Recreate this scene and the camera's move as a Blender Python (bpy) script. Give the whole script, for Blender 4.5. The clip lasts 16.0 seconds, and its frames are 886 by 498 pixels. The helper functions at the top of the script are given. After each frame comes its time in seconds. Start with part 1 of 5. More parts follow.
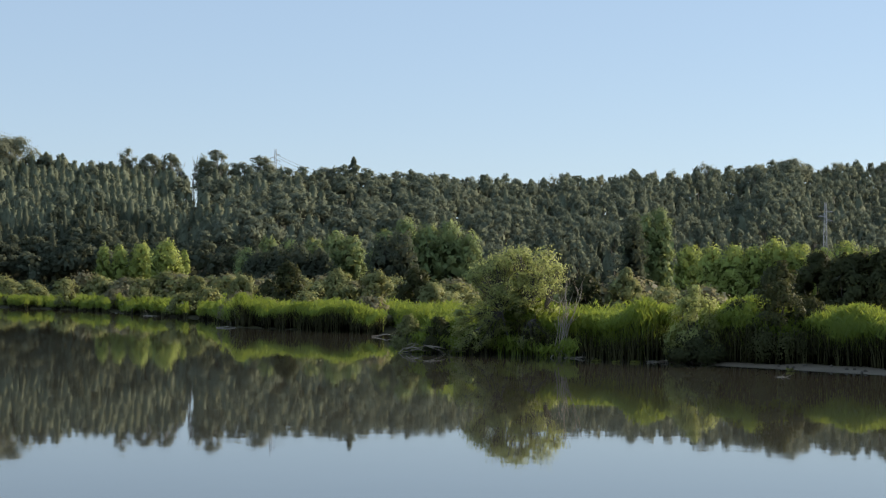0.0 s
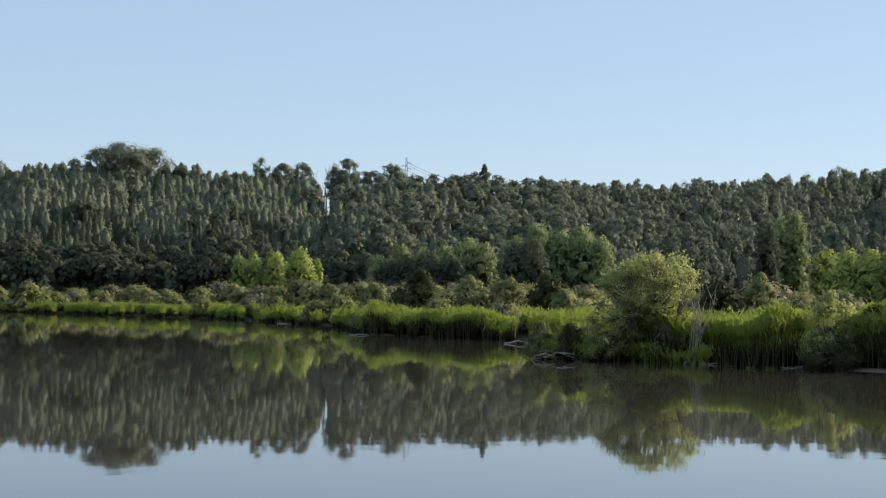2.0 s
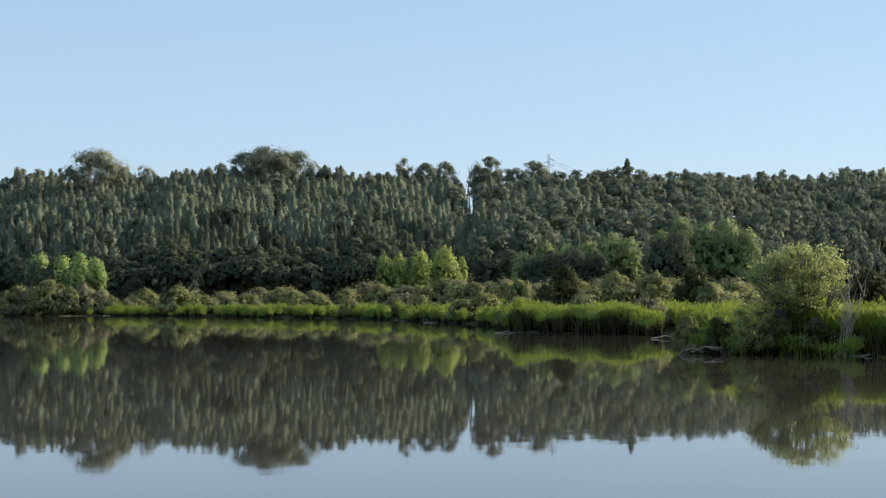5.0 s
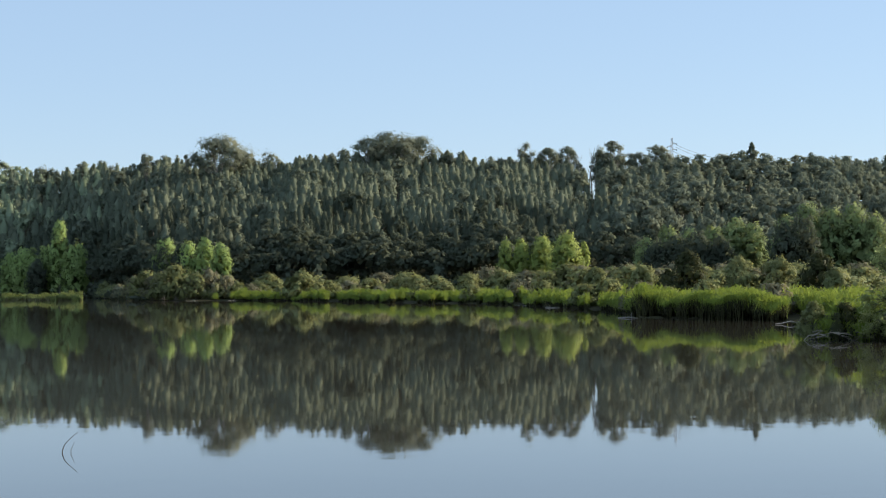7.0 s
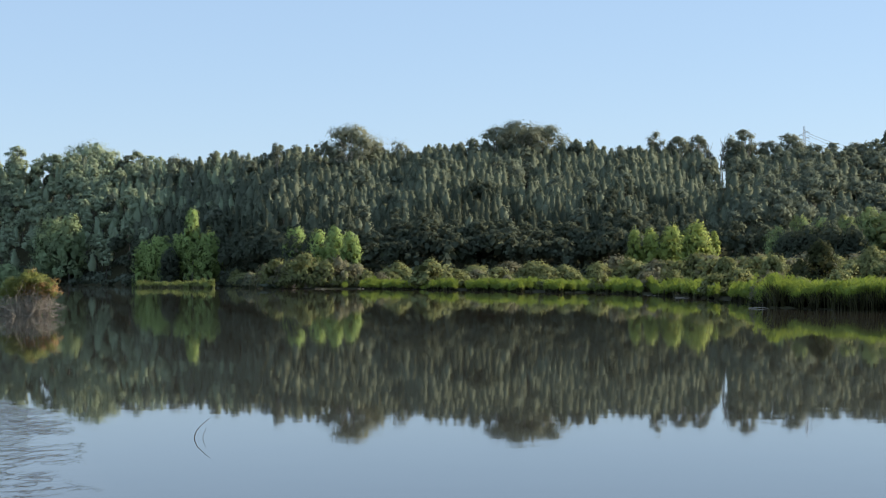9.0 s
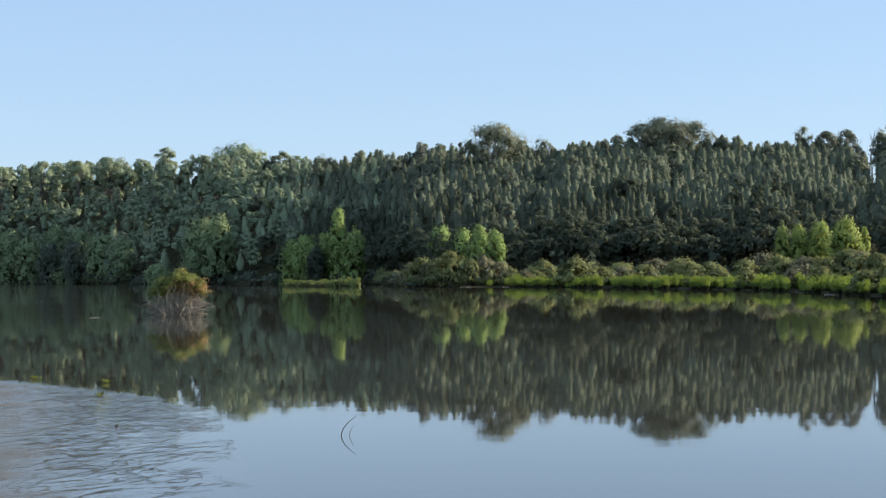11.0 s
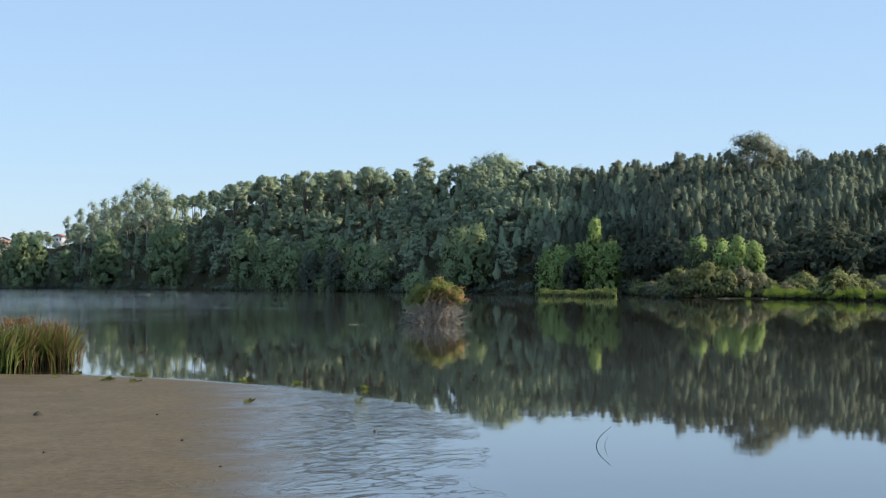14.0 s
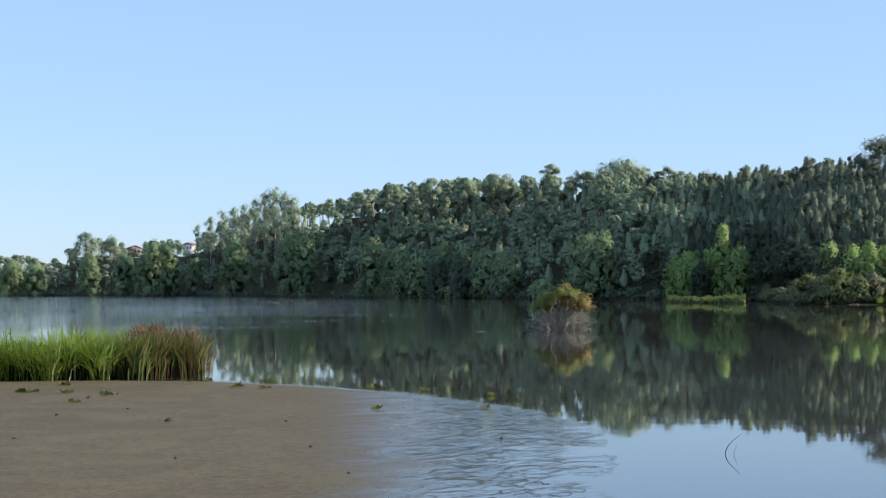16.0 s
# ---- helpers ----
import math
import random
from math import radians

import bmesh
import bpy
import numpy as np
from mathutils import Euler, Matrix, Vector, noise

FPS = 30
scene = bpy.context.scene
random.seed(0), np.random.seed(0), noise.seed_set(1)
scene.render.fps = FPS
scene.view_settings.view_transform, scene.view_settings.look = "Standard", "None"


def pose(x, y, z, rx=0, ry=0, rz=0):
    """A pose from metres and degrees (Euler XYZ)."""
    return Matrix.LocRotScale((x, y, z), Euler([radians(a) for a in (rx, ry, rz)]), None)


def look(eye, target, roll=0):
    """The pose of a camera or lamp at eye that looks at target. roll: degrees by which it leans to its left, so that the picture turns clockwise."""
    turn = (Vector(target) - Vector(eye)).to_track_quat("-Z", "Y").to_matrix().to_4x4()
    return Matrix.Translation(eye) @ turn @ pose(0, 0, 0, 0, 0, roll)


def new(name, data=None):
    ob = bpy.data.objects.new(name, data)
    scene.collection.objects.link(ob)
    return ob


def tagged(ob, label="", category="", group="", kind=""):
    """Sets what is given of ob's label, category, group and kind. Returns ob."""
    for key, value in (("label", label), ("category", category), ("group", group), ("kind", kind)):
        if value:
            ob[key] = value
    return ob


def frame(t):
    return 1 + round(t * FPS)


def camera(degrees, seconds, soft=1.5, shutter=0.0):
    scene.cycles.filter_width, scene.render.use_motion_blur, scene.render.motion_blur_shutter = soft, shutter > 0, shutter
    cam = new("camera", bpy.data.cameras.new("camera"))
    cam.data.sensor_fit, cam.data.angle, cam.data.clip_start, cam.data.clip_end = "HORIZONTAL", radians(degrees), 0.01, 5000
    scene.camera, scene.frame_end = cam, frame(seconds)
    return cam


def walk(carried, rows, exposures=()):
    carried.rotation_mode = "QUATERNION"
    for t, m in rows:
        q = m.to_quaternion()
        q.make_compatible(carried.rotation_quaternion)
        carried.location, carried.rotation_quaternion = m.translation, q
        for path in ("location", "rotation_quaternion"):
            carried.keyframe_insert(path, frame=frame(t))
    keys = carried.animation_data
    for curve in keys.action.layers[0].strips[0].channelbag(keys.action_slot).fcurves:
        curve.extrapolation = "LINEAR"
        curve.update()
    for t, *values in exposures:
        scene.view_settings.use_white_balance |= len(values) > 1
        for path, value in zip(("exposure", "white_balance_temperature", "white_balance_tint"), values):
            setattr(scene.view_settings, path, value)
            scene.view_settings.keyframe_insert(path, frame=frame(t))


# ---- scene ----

# The camera stands on the near bank, EYE metres over the water, and pans to its left.
EYE = 2.4
cam = camera(28.0, 16.0, soft=1.15)
ROWS = [
    (0.0, 0.000, 1.459, 0.843), (0.5, 1.019, 1.441, 0.556), (1.0, 2.069, 1.448, 0.583),
    (1.5, 3.149, 1.533, 0.718), (2.0, 4.238, 1.630, 0.522), (2.5, 5.113, 1.642, 0.532),
    (3.0, 5.827, 1.608, 0.534), (3.5, 6.640, 1.395, 0.018), (6.0, 10.567, 1.608, -0.700),
    (6.5, 11.627, 1.469, -0.821), (7.0, 12.821, 1.108, -0.569), (7.5, 13.991, 1.092, -0.396),
    (8.0, 15.133, 1.145, -0.473), (8.5, 16.080, 0.918, -0.378), (11.0, 21.623, 0.759, -0.600),
    (11.5, 23.323, 0.683, -0.401), (12.0, 24.733, 0.646, -0.154), (12.5, 25.885, 0.732, -0.169),
    (13.0, 27.678, 0.904, -0.056), (13.5, 28.876, 1.093, 0.092), (14.0, 29.873, 1.120, -0.046),
    (14.5, 30.786, 1.232, -0.110), (15.0, 31.854, 1.261, -0.174), (15.5, 32.979, 1.294, -0.310),
    (16.0, 33.943, 1.352, -0.181),
]
walk(cam, [(t, pose(0, 0, EYE, 90 + pitch, 0, yaw) @ pose(0, 0, 0, 0, 0, roll)) for t, yaw, pitch, roll in ROWS],
     exposures=[(0.0, 0.04, 7150, 14), (3.0, 0.12, 7050, 14), (7.0, 0.16, 6850, 13), (12.0, 0.20, 6600, 13), (14.5, 0.20, 6420, 12), (16.0, 0.20, 6180, 12)])

# ---- light ----
SUN_AZ, SUN_EL = -64.0, 23.0      # degrees: azimuth counts to the left of the first view
world = bpy.data.worlds.new("sky")
scene.world = world
world.use_nodes = True
wn = world.node_tree
sky = wn.nodes.new("ShaderNodeTexSky")
sky.sky_type = 'NISHITA'
sky.sun_disc = False
sky.sun_elevation = radians(SUN_EL)
sky.sun_rotation = radians(-SUN_AZ)
sky.air_density, sky.dust_density, sky.ozone_density = 0.9, 0.2, 2.6
wn.nodes["Background"].inputs[1].default_value = 0.15
veil = wn.nodes.new("ShaderNodeMix")      # thin even haze over the blue
veil.data_type = "RGBA"
veil.inputs[0].default_value = 0.6
veil.inputs[7].default_value = (2.66, 3.98, 5.72, 1)
wn.links.new(sky.outputs[0], veil.inputs[6])
wn.links.new(veil.outputs[2], wn.nodes["Background"].inputs[0])
sun = new("sun", bpy.data.lights.new("sun", "SUN"))
sun.data.energy, sun.data.angle, sun.data.color = 4.2, radians(0.6), (1.0, 0.93, 0.80)
sun.matrix_world = look((0, 0, 60), (math.sin(radians(SUN_AZ)) * 50, -math.cos(radians(SUN_AZ)) * 50, 60 - 50 * math.tan(radians(SUN_EL))))


# ---- materials ----
def material(name):
    m = bpy.data.materials.new(name)
    m.use_nodes = True
    nt = m.node_tree
    return m, nt, nt.nodes["Principled BSDF"], nt.nodes["Material Output"]


def node(nt, kind, **values):
    n = nt.nodes.new(kind)
    for k, v in values.items():
        n.inputs[k.replace("_", " ")].default_value = v
    return n


def ramp(nt, fac, stops):
    r = nt.nodes.new("ShaderNodeValToRGB")
    while len(r.color_ramp.elements) < len(stops):
        r.color_ramp.elements.new(0.5)
    for e, (p, c) in zip(r.color_ramp.elements, stops):
        e.position, e.color = p, (*c, 1) if len(c) == 3 else c
    nt.links.new(fac, r.inputs[0])
    return r.outputs[0]


def mixed(nt, fac, a, b, kind="MIX"):
    m = nt.nodes.new("ShaderNodeMix")
    m.data_type, m.blend_type = "RGBA", kind
    for sock, v in ((m.inputs[0], fac), (m.inputs[6], a), (m.inputs[7], b)):
        if isinstance(v, bpy.types.NodeSocket):
            nt.links.new(v, sock)
        else:
            sock.default_value = v if isinstance(v, (int, float)) else (*v, 1)
    return m.outputs[2]


def foliage(name, dark, light, through_light, glow=0.35, rough=0.55, patch=0.25, gloss=0.2, leaf=0.16, soft_k=2.4):
    """Leaves: colour varies from leaf to leaf, from tree to tree and in patches; part of the light passes through."""
    m, nt, bsdf, out = material(name)
    geo, info = nt.nodes.new("ShaderNodeNewGeometry"), nt.nodes.new("ShaderNodeObjectInfo")
    tex = node(nt, "ShaderNodeTexNoise", Scale=patch, Detail=3.0)
    nt.links.new(geo.outputs["Position"], tex.inputs["Vector"])
    add = nt.nodes.new("ShaderNodeMath")
    add.operation = "MULTIPLY_ADD"
    add.inputs[1].default_value = leaf
    nt.links.new(geo.outputs["Random Per Island"], add.inputs[0])
    add2 = nt.nodes.new("ShaderNodeMath")
    add2.operation = "MULTIPLY_ADD"
    add2.inputs[1].default_value = 0.25
    nt.links.new(info.outputs["Random"], add2.inputs[0])
    half = nt.nodes.new("ShaderNodeMath")
    half.operation = "MULTIPLY_ADD"
    half.inputs[1].default_value, half.inputs[2].default_value = 0.9, -0.22
    nt.links.new(tex.outputs[0], half.inputs[0])
    nt.links.new(half.outputs[0], add2.inputs[2])
    nt.links.new(add2.outputs[0], add.inputs[2])
    col = ramp(nt, add.outputs[0], [(0.05, dark), (0.9, light)])
    nt.links.new(col, bsdf.inputs["Base Color"])
    bsdf.inputs["Roughness"].default_value = rough
    bsdf.inputs["Specular IOR Level"].default_value = gloss
    way = nt.nodes.new("ShaderNodeAttribute")
    way.attribute_name = "outward"
    vt = nt.nodes.new("ShaderNodeVectorTransform")
    vt.vector_type, vt.convert_from, vt.convert_to = "NORMAL", "OBJECT", "WORLD"
    nt.links.new(way.outputs["Vector"], vt.inputs[0])
    grow = nt.nodes.new("ShaderNodeVectorMath")
    grow.operation = "MULTIPLY_ADD"
    grow.inputs[1].default_value = (soft_k, soft_k, soft_k)
    nt.links.new(vt.outputs[0], grow.inputs[0])
    nt.links.new(geo.outputs["Normal"], grow.inputs[2])
    soft = nt.nodes.new("ShaderNodeVectorMath")
    soft.operation = "NORMALIZE"
    nt.links.new(grow.outputs[0], soft.inputs[0])
    nt.links.new(soft.outputs[0], bsdf.inputs["Normal"])
    tr = nt.nodes.new("ShaderNodeBsdfTranslucent")
    nt.links.new(mixed(nt, 0.65, col, through_light), tr.inputs[0])
    mix = nt.nodes.new("ShaderNodeMixShader")
    mix.inputs[0].default_value = glow
    nt.links.new(bsdf.outputs[0], mix.inputs[1])
    nt.links.new(tr.outputs[0], mix.inputs[2])
    nt.links.new(mix.outputs[0], out.inputs[0])
    return m


def plain(name, a, b, scale=3.0, rough=0.8, bump=0.3, metal=0.0):
    """A surface with two scales of stain and a fine relief."""
    m, nt, bsdf, out = material(name)
    geo = nt.nodes.new("ShaderNodeNewGeometry")
    big = node(nt, "ShaderNodeTexNoise", Scale=scale, Detail=6.0, Roughness=0.65)
    fine = node(nt, "ShaderNodeTexNoise", Scale=scale * 14, Detail=4.0)
    for t in (big, fine):
        nt.links.new(geo.outputs["Position"], t.inputs["Vector"])
    col = ramp(nt, big.outputs[0], [(0.3, a), (0.7, b)])
    nt.links.new(mixed(nt, 0.25, col, fine.outputs[0], "OVERLAY"), bsdf.inputs["Base Color"])
    bsdf.inputs["Roughness"].default_value, bsdf.inputs["Metallic"].default_value = rough, metal
    bp = node(nt, "ShaderNodeBump", Strength=bump, Distance=0.02)
    nt.links.new(fine.outputs[0], bp.inputs["Height"])
    nt.links.new(bp.outputs[0], bsdf.inputs["Normal"])
    return m


def water_material():
    """Still pond water; where silt is stirred up it turns brown, and a light wind ruffles it."""
    m, nt, bsdf, out = material("pond_water")
    geo = nt.nodes.new("ShaderNodeNewGeometry")
    silt = nt.nodes.new("ShaderNodeAttribute")
    silt.attribute_name = "silt"
    ruffle = nt.nodes.new("ShaderNodeAttribute")
    ruffle.attribute_name = "ruffle"
    murk = node(nt, "ShaderNodeTexNoise", Scale=0.05, Detail=4.0)
    nt.links.new(geo.outputs["Position"], murk.inputs["Vector"])
    deep = ramp(nt, murk.outputs[0], [(0.3, (0.052, 0.046, 0.033)), (0.7, (0.078, 0.069, 0.050))])
    grain = node(nt, "ShaderNodeTexNoise", Scale=9.0, Detail=8.0, Roughness=0.75)
    drift = node(nt, "ShaderNodeTexNoise", Scale=0.55, Detail=7.0, Roughness=0.6, Distortion=0.8)
    for t in (grain, drift):
        nt.links.new(geo.outputs["Position"], t.inputs["Vector"])
    film = nt.nodes.new("ShaderNodeMath")
    film.operation = "MULTIPLY_ADD"
    film.inputs[1].default_value = 0.7
    nt.links.new(drift.outputs[0], film.inputs[0])
    nt.links.new(silt.outputs["Fac"], film.inputs[2])
    bare = nt.nodes.new("ShaderNodeMapRange")       # 0: clear water, 1: wet mud with a thin film
    bare.interpolation_type = "SMOOTHSTEP"
    bare.inputs[1].default_value, bare.inputs[2].default_value = 0.58, 1.32
    nt.links.new(film.outputs[0], bare.inputs[0])
    mud = mixed(nt, 0.5, ramp(nt, drift.outputs[0], [(0.3, (0.142, 0.100, 0.054)), (0.7, (0.204, 0.150, 0.083))]), grain.outputs[0], "OVERLAY")
    lie = nt.nodes.new("ShaderNodeMapping")
    lie.inputs["Rotation"].default_value = (0, 0, radians(-40))
    lie.inputs["Scale"].default_value = (4.6, 3.0, 1.0)
    nt.links.new(geo.outputs["Position"], lie.inputs[0])
    fleck = node(nt, "ShaderNodeTexNoise", Scale=1.6, Detail=7.0, Roughness=0.8)
    nt.links.new(lie.outputs[0], fleck.inputs["Vector"])
    mud = mixed(nt, 0.55, mud, ramp(nt, fleck.outputs[0], [(0.3, (0.18, 0.18, 0.18)), (0.7, (0.82, 0.82, 0.82))]), "OVERLAY")
    silty = mixed(nt, ruffle.outputs["Fac"], deep, (0.122, 0.103, 0.076))
    nt.links.new(mixed(nt, bare.outputs[0], silty, mud), bsdf.inputs["Base Color"])
    bsdf.inputs["IOR"].default_value = 1.33
    rg = nt.nodes.new("ShaderNodeMapRange")
    rg.inputs[3].default_value, rg.inputs[4].default_value = 0.024, 0.65
    nt.links.new(bare.outputs[0], rg.inputs[0])
    nt.links.new(rg.outputs[0], bsdf.inputs["Roughness"])
    sp = nt.nodes.new("ShaderNodeMapRange")
    sp.inputs[3].default_value, sp.inputs[4].default_value = 0.5, 0.07
    nt.links.new(bare.outputs[0], sp.inputs[0])
    nt.links.new(sp.outputs[0], bsdf.inputs["Specular IOR Level"])
    along = nt.nodes.new("ShaderNodeMapping")
    along.inputs["Rotation"].default_value = (0, 0, radians(-33))
    along.inputs["Scale"].default_value = (4.4, 1.9, 1.0)
    nt.links.new(geo.outputs["Position"], along.inputs[0])
    swell = node(nt, "ShaderNodeTexNoise", Scale=0.9, Detail=3.0)
    chop = node(nt, "ShaderNodeTexNoise", Scale=1.0, Detail=3.0, Roughness=0.5, Distortion=2.2)
    nt.links.new(geo.outputs["Position"], swell.inputs["Vector"])
    nt.links.new(along.outputs[0], chop.inputs["Vector"])
    crest = node(nt, "ShaderNodeTexNoise", Scale=0.34, Detail=4.0, Roughness=0.6, Distortion=1.5)
    nt.links.new(along.outputs[0], crest.inputs["Vector"])
    fold = nt.nodes.new("ShaderNodeMath")           # thin wandering crests
    fold.operation = "SUBTRACT"
    fold.inputs[1].default_value = 0.5
    nt.links.new(crest.outputs[0], fold.inputs[0])
    keen = nt.nodes.new("ShaderNodeMath")
    keen.operation = "ABSOLUTE"
    nt.links.new(fold.outputs[0], keen.inputs[0])
    peak = nt.nodes.new("ShaderNodeMapRange")
    peak.inputs[1].default_value, peak.inputs[2].default_value, peak.inputs[3].default_value, peak.inputs[4].default_value = 0.0, 0.03, 1.2, 0.0
    nt.links.new(keen.outputs[0], peak.inputs[0])
    sum_up = nt.nodes.new("ShaderNodeMath")
    nt.links.new(chop.outputs[0], sum_up.inputs[0])
    nt.links.new(peak.outputs[0], sum_up.inputs[1])
    b1 = node(nt, "ShaderNodeBump", Strength=1.0, Distance=0.0010)
    nt.links.new(swell.outputs[0], b1.inputs["Height"])
    b2 = node(nt, "ShaderNodeBump", Distance=0.02)
    gust = node(nt, "ShaderNodeTexNoise", Scale=0.7, Detail=4.0, Distortion=1.2)
    nt.links.new(geo.outputs["Position"], gust.inputs["Vector"])
    breeze = nt.nodes.new("ShaderNodeAttribute")
    breeze.attribute_name = "breeze"
    ragged = nt.nodes.new("ShaderNodeMath")
    ragged.operation = "MULTIPLY_ADD"
    ragged.inputs[1].default_value = 0.9
    nt.links.new(gust.outputs[0], ragged.inputs[0])
    nt.links.new(ruffle.outputs["Fac"], ragged.inputs[2])
    patches = nt.nodes.new("ShaderNodeMapRange")
    patches.interpolation_type = "SMOOTHSTEP"
    patches.inputs[1].default_value, patches.inputs[2].default_value, patches.inputs[3].default_value, patches.inputs[4].default_value = 0.62, 1.5, 0.0, 1.0
    nt.links.new(ragged.outputs[0], patches.inputs[0])
    film_calm = nt.nodes.new("ShaderNodeMapRange")
    film_calm.inputs[3].default_value, film_calm.inputs[4].default_value = 1.0, 0.22
    nt.links.new(bare.outputs[0], film_calm.inputs[0])
    stirred = nt.nodes.new("ShaderNodeMath")
    stirred.operation = "MULTIPLY"
    nt.links.new(patches.outputs[0], stirred.inputs[0])
    nt.links.new(film_calm.outputs[0], stirred.inputs[1])
    force = nt.nodes.new("ShaderNodeMath")
    force.operation = "ADD"
    nt.links.new(stirred.outputs[0], force.inputs[0])
    bands = node(nt, "ShaderNodeTexNoise", Scale=0.035, Detail=3.0, Roughness=0.6)
    nt.links.new(geo.outputs["Position"], bands.inputs["Vector"])
    squall = nt.nodes.new("ShaderNodeMapRange")
    squall.interpolation_type = "SMOOTHSTEP"
    squall.inputs[1].default_value, squall.inputs[2].default_value, squall.inputs[3].default_value, squall.inputs[4].default_value = 0.46, 0.62, 0.15, 1.0
    nt.links.new(bands.outputs[0], squall.inputs[0])
    blow = nt.nodes.new("ShaderNodeMath")
    blow.operation = "MULTIPLY"
    nt.links.new(squall.outputs[0], blow.inputs[0])
    nt.links.new(breeze.outputs["Fac"], blow.inputs[1])
    nt.links.new(blow.outputs[0], force.inputs[1])
    nt.links.new(force.outputs[0], b2.inputs["Strength"])
    nt.links.new(sum_up.outputs[0], b2.inputs["Height"])
    nt.links.new(b1.outputs[0], b2.inputs["Normal"])
    nt.links.new(b2.outputs[0], bsdf.inputs["Normal"])
    return m


def ground_material():
    m, nt, bsdf, out = material("marsh_ground")
    geo = nt.nodes.new("ShaderNodeNewGeometry")
    wet = nt.nodes.new("ShaderNodeAttribute")
    wet.attribute_name = "mud"
    big = node(nt, "ShaderNodeTexNoise", Scale=0.35, Detail=8.0, Roughness=0.65)
    fine = node(nt, "ShaderNodeTexNoise", Scale=7.0, Detail=8.0, Roughness=0.7)
    for t in (big, fine):
        nt.links.new(geo.outputs["Position"], t.inputs["Vector"])
    litter = ramp(nt, big.outputs[0], [(0.3, (0.035, 0.032, 0.018)), (0.7, (0.075, 0.068, 0.036))])
    mud = ramp(nt, big.outputs[0], [(0.3, (0.145, 0.112, 0.080)), (0.7, (0.205, 0.165, 0.120))])
    mud = mixed(nt, 0.3, mud, fine.outputs[0], "OVERLAY")
    nt.links.new(mixed(nt, wet.outputs["Fac"], litter, mud), bsdf.inputs["Base Color"])
    rg = nt.nodes.new("ShaderNodeMapRange")
    rg.inputs[3].default_value, rg.inputs[4].default_value = 0.95, 0.55
    nt.links.new(wet.outputs["Fac"], rg.inputs[0])
    nt.links.new(rg.outputs[0], bsdf.inputs["Roughness"])
    sp = nt.nodes.new("ShaderNodeMapRange")
    sp.inputs[3].default_value, sp.inputs[4].default_value = 0.02, 0.3
    nt.links.new(wet.outputs["Fac"], sp.inputs[0])
    nt.links.new(sp.outputs[0], bsdf.inputs["Specular IOR Level"])
    bp = node(nt, "ShaderNodeBump", Strength=0.5, Distance=0.03)
    nt.links.new(fine.outputs[0], bp.inputs["Height"])
    nt.links.new(bp.outputs[0], bsdf.inputs["Normal"])
    return m


M_WATER, M_GROUND = water_material(), ground_material()
M_GUM = foliage("gum_leaves", (0.116, 0.135, 0.092), (0.291, 0.321, 0.211), (0.278, 0.308, 0.175), 0.2, 0.7, gloss=0.06, soft_k=4.0, leaf=0.2, patch=0.16)
# gum leaves far to the left: blue-grey haze put into the colour
M_HAZEGUM = foliage("hazed_gum_leaves", (0.234, 0.278, 0.179), (0.469, 0.540, 0.337), (0.426, 0.501, 0.303), 0.3, 0.65, gloss=0.08, soft_k=5.0, leaf=0.12, patch=0.12)
M_OLDGUM = foliage("old_gum_leaves", (0.149, 0.164, 0.113), (0.343, 0.359, 0.250), (0.26, 0.28, 0.17), 0.35, 0.7, gloss=0.06, soft_k=5.0, leaf=0.08)
M_WOOD = foliage("woodland_leaves", (0.136, 0.160, 0.117), (0.245, 0.276, 0.197), (0.232, 0.267, 0.182), 0.42, 0.8, patch=0.14, gloss=0.03, soft_k=9.0, leaf=0.08)
# undergrowth leaves; also a dark tone that puts shade into other crowns
M_UNDERSHADE = foliage("undergrowth_and_shade_leaves", (0.068, 0.083, 0.058), (0.166, 0.186, 0.124), (0.14, 0.16, 0.09), 0.35, 0.7, patch=0.1, gloss=0.05, soft_k=5.0, leaf=0.08)
# paler copy of the poplar leaves, distance haze put into its colour
M_HAZEPOPLAR = foliage("hazed_poplar_leaves", (0.183, 0.235, 0.125), (0.412, 0.503, 0.251), (0.490, 0.606, 0.236), 0.22, 0.6, gloss=0.1, soft_k=5.0, leaf=0.08)
M_POPLAR = foliage("poplar_leaves", (0.141, 0.191, 0.076), (0.380, 0.457, 0.190), (0.425, 0.493, 0.153), 0.2, gloss=0.1, soft_k=5.0, leaf=0.08)
# brighter copy of the poplar leaves: sunlight put into the base colour
M_LEAF = foliage("sunlit_poplar_leaves", (0.222, 0.296, 0.097), (0.470, 0.603, 0.198), (0.431, 0.560, 0.134), 0.22, gloss=0.1, soft_k=5.0, leaf=0.08)
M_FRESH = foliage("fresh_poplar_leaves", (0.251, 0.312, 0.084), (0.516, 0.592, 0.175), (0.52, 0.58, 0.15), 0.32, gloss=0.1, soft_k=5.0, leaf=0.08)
M_WILLOW = foliage("willow_leaves", (0.158, 0.173, 0.068), (0.352, 0.363, 0.151), (0.331, 0.335, 0.101), 0.20, gloss=0.08, soft_k=5.0, leaf=0.08)
M_GREYWILLOW = foliage("grey_willow_leaves", (0.166, 0.158, 0.092), (0.316, 0.293, 0.173), (0.325, 0.288, 0.130), 0.18, gloss=0.08, soft_k=5.0, leaf=0.08)
M_BIRCH = foliage("young_willow_leaves", (0.192, 0.216, 0.084), (0.470, 0.501, 0.204), (0.660, 0.708, 0.250), 0.55, patch=1.2)
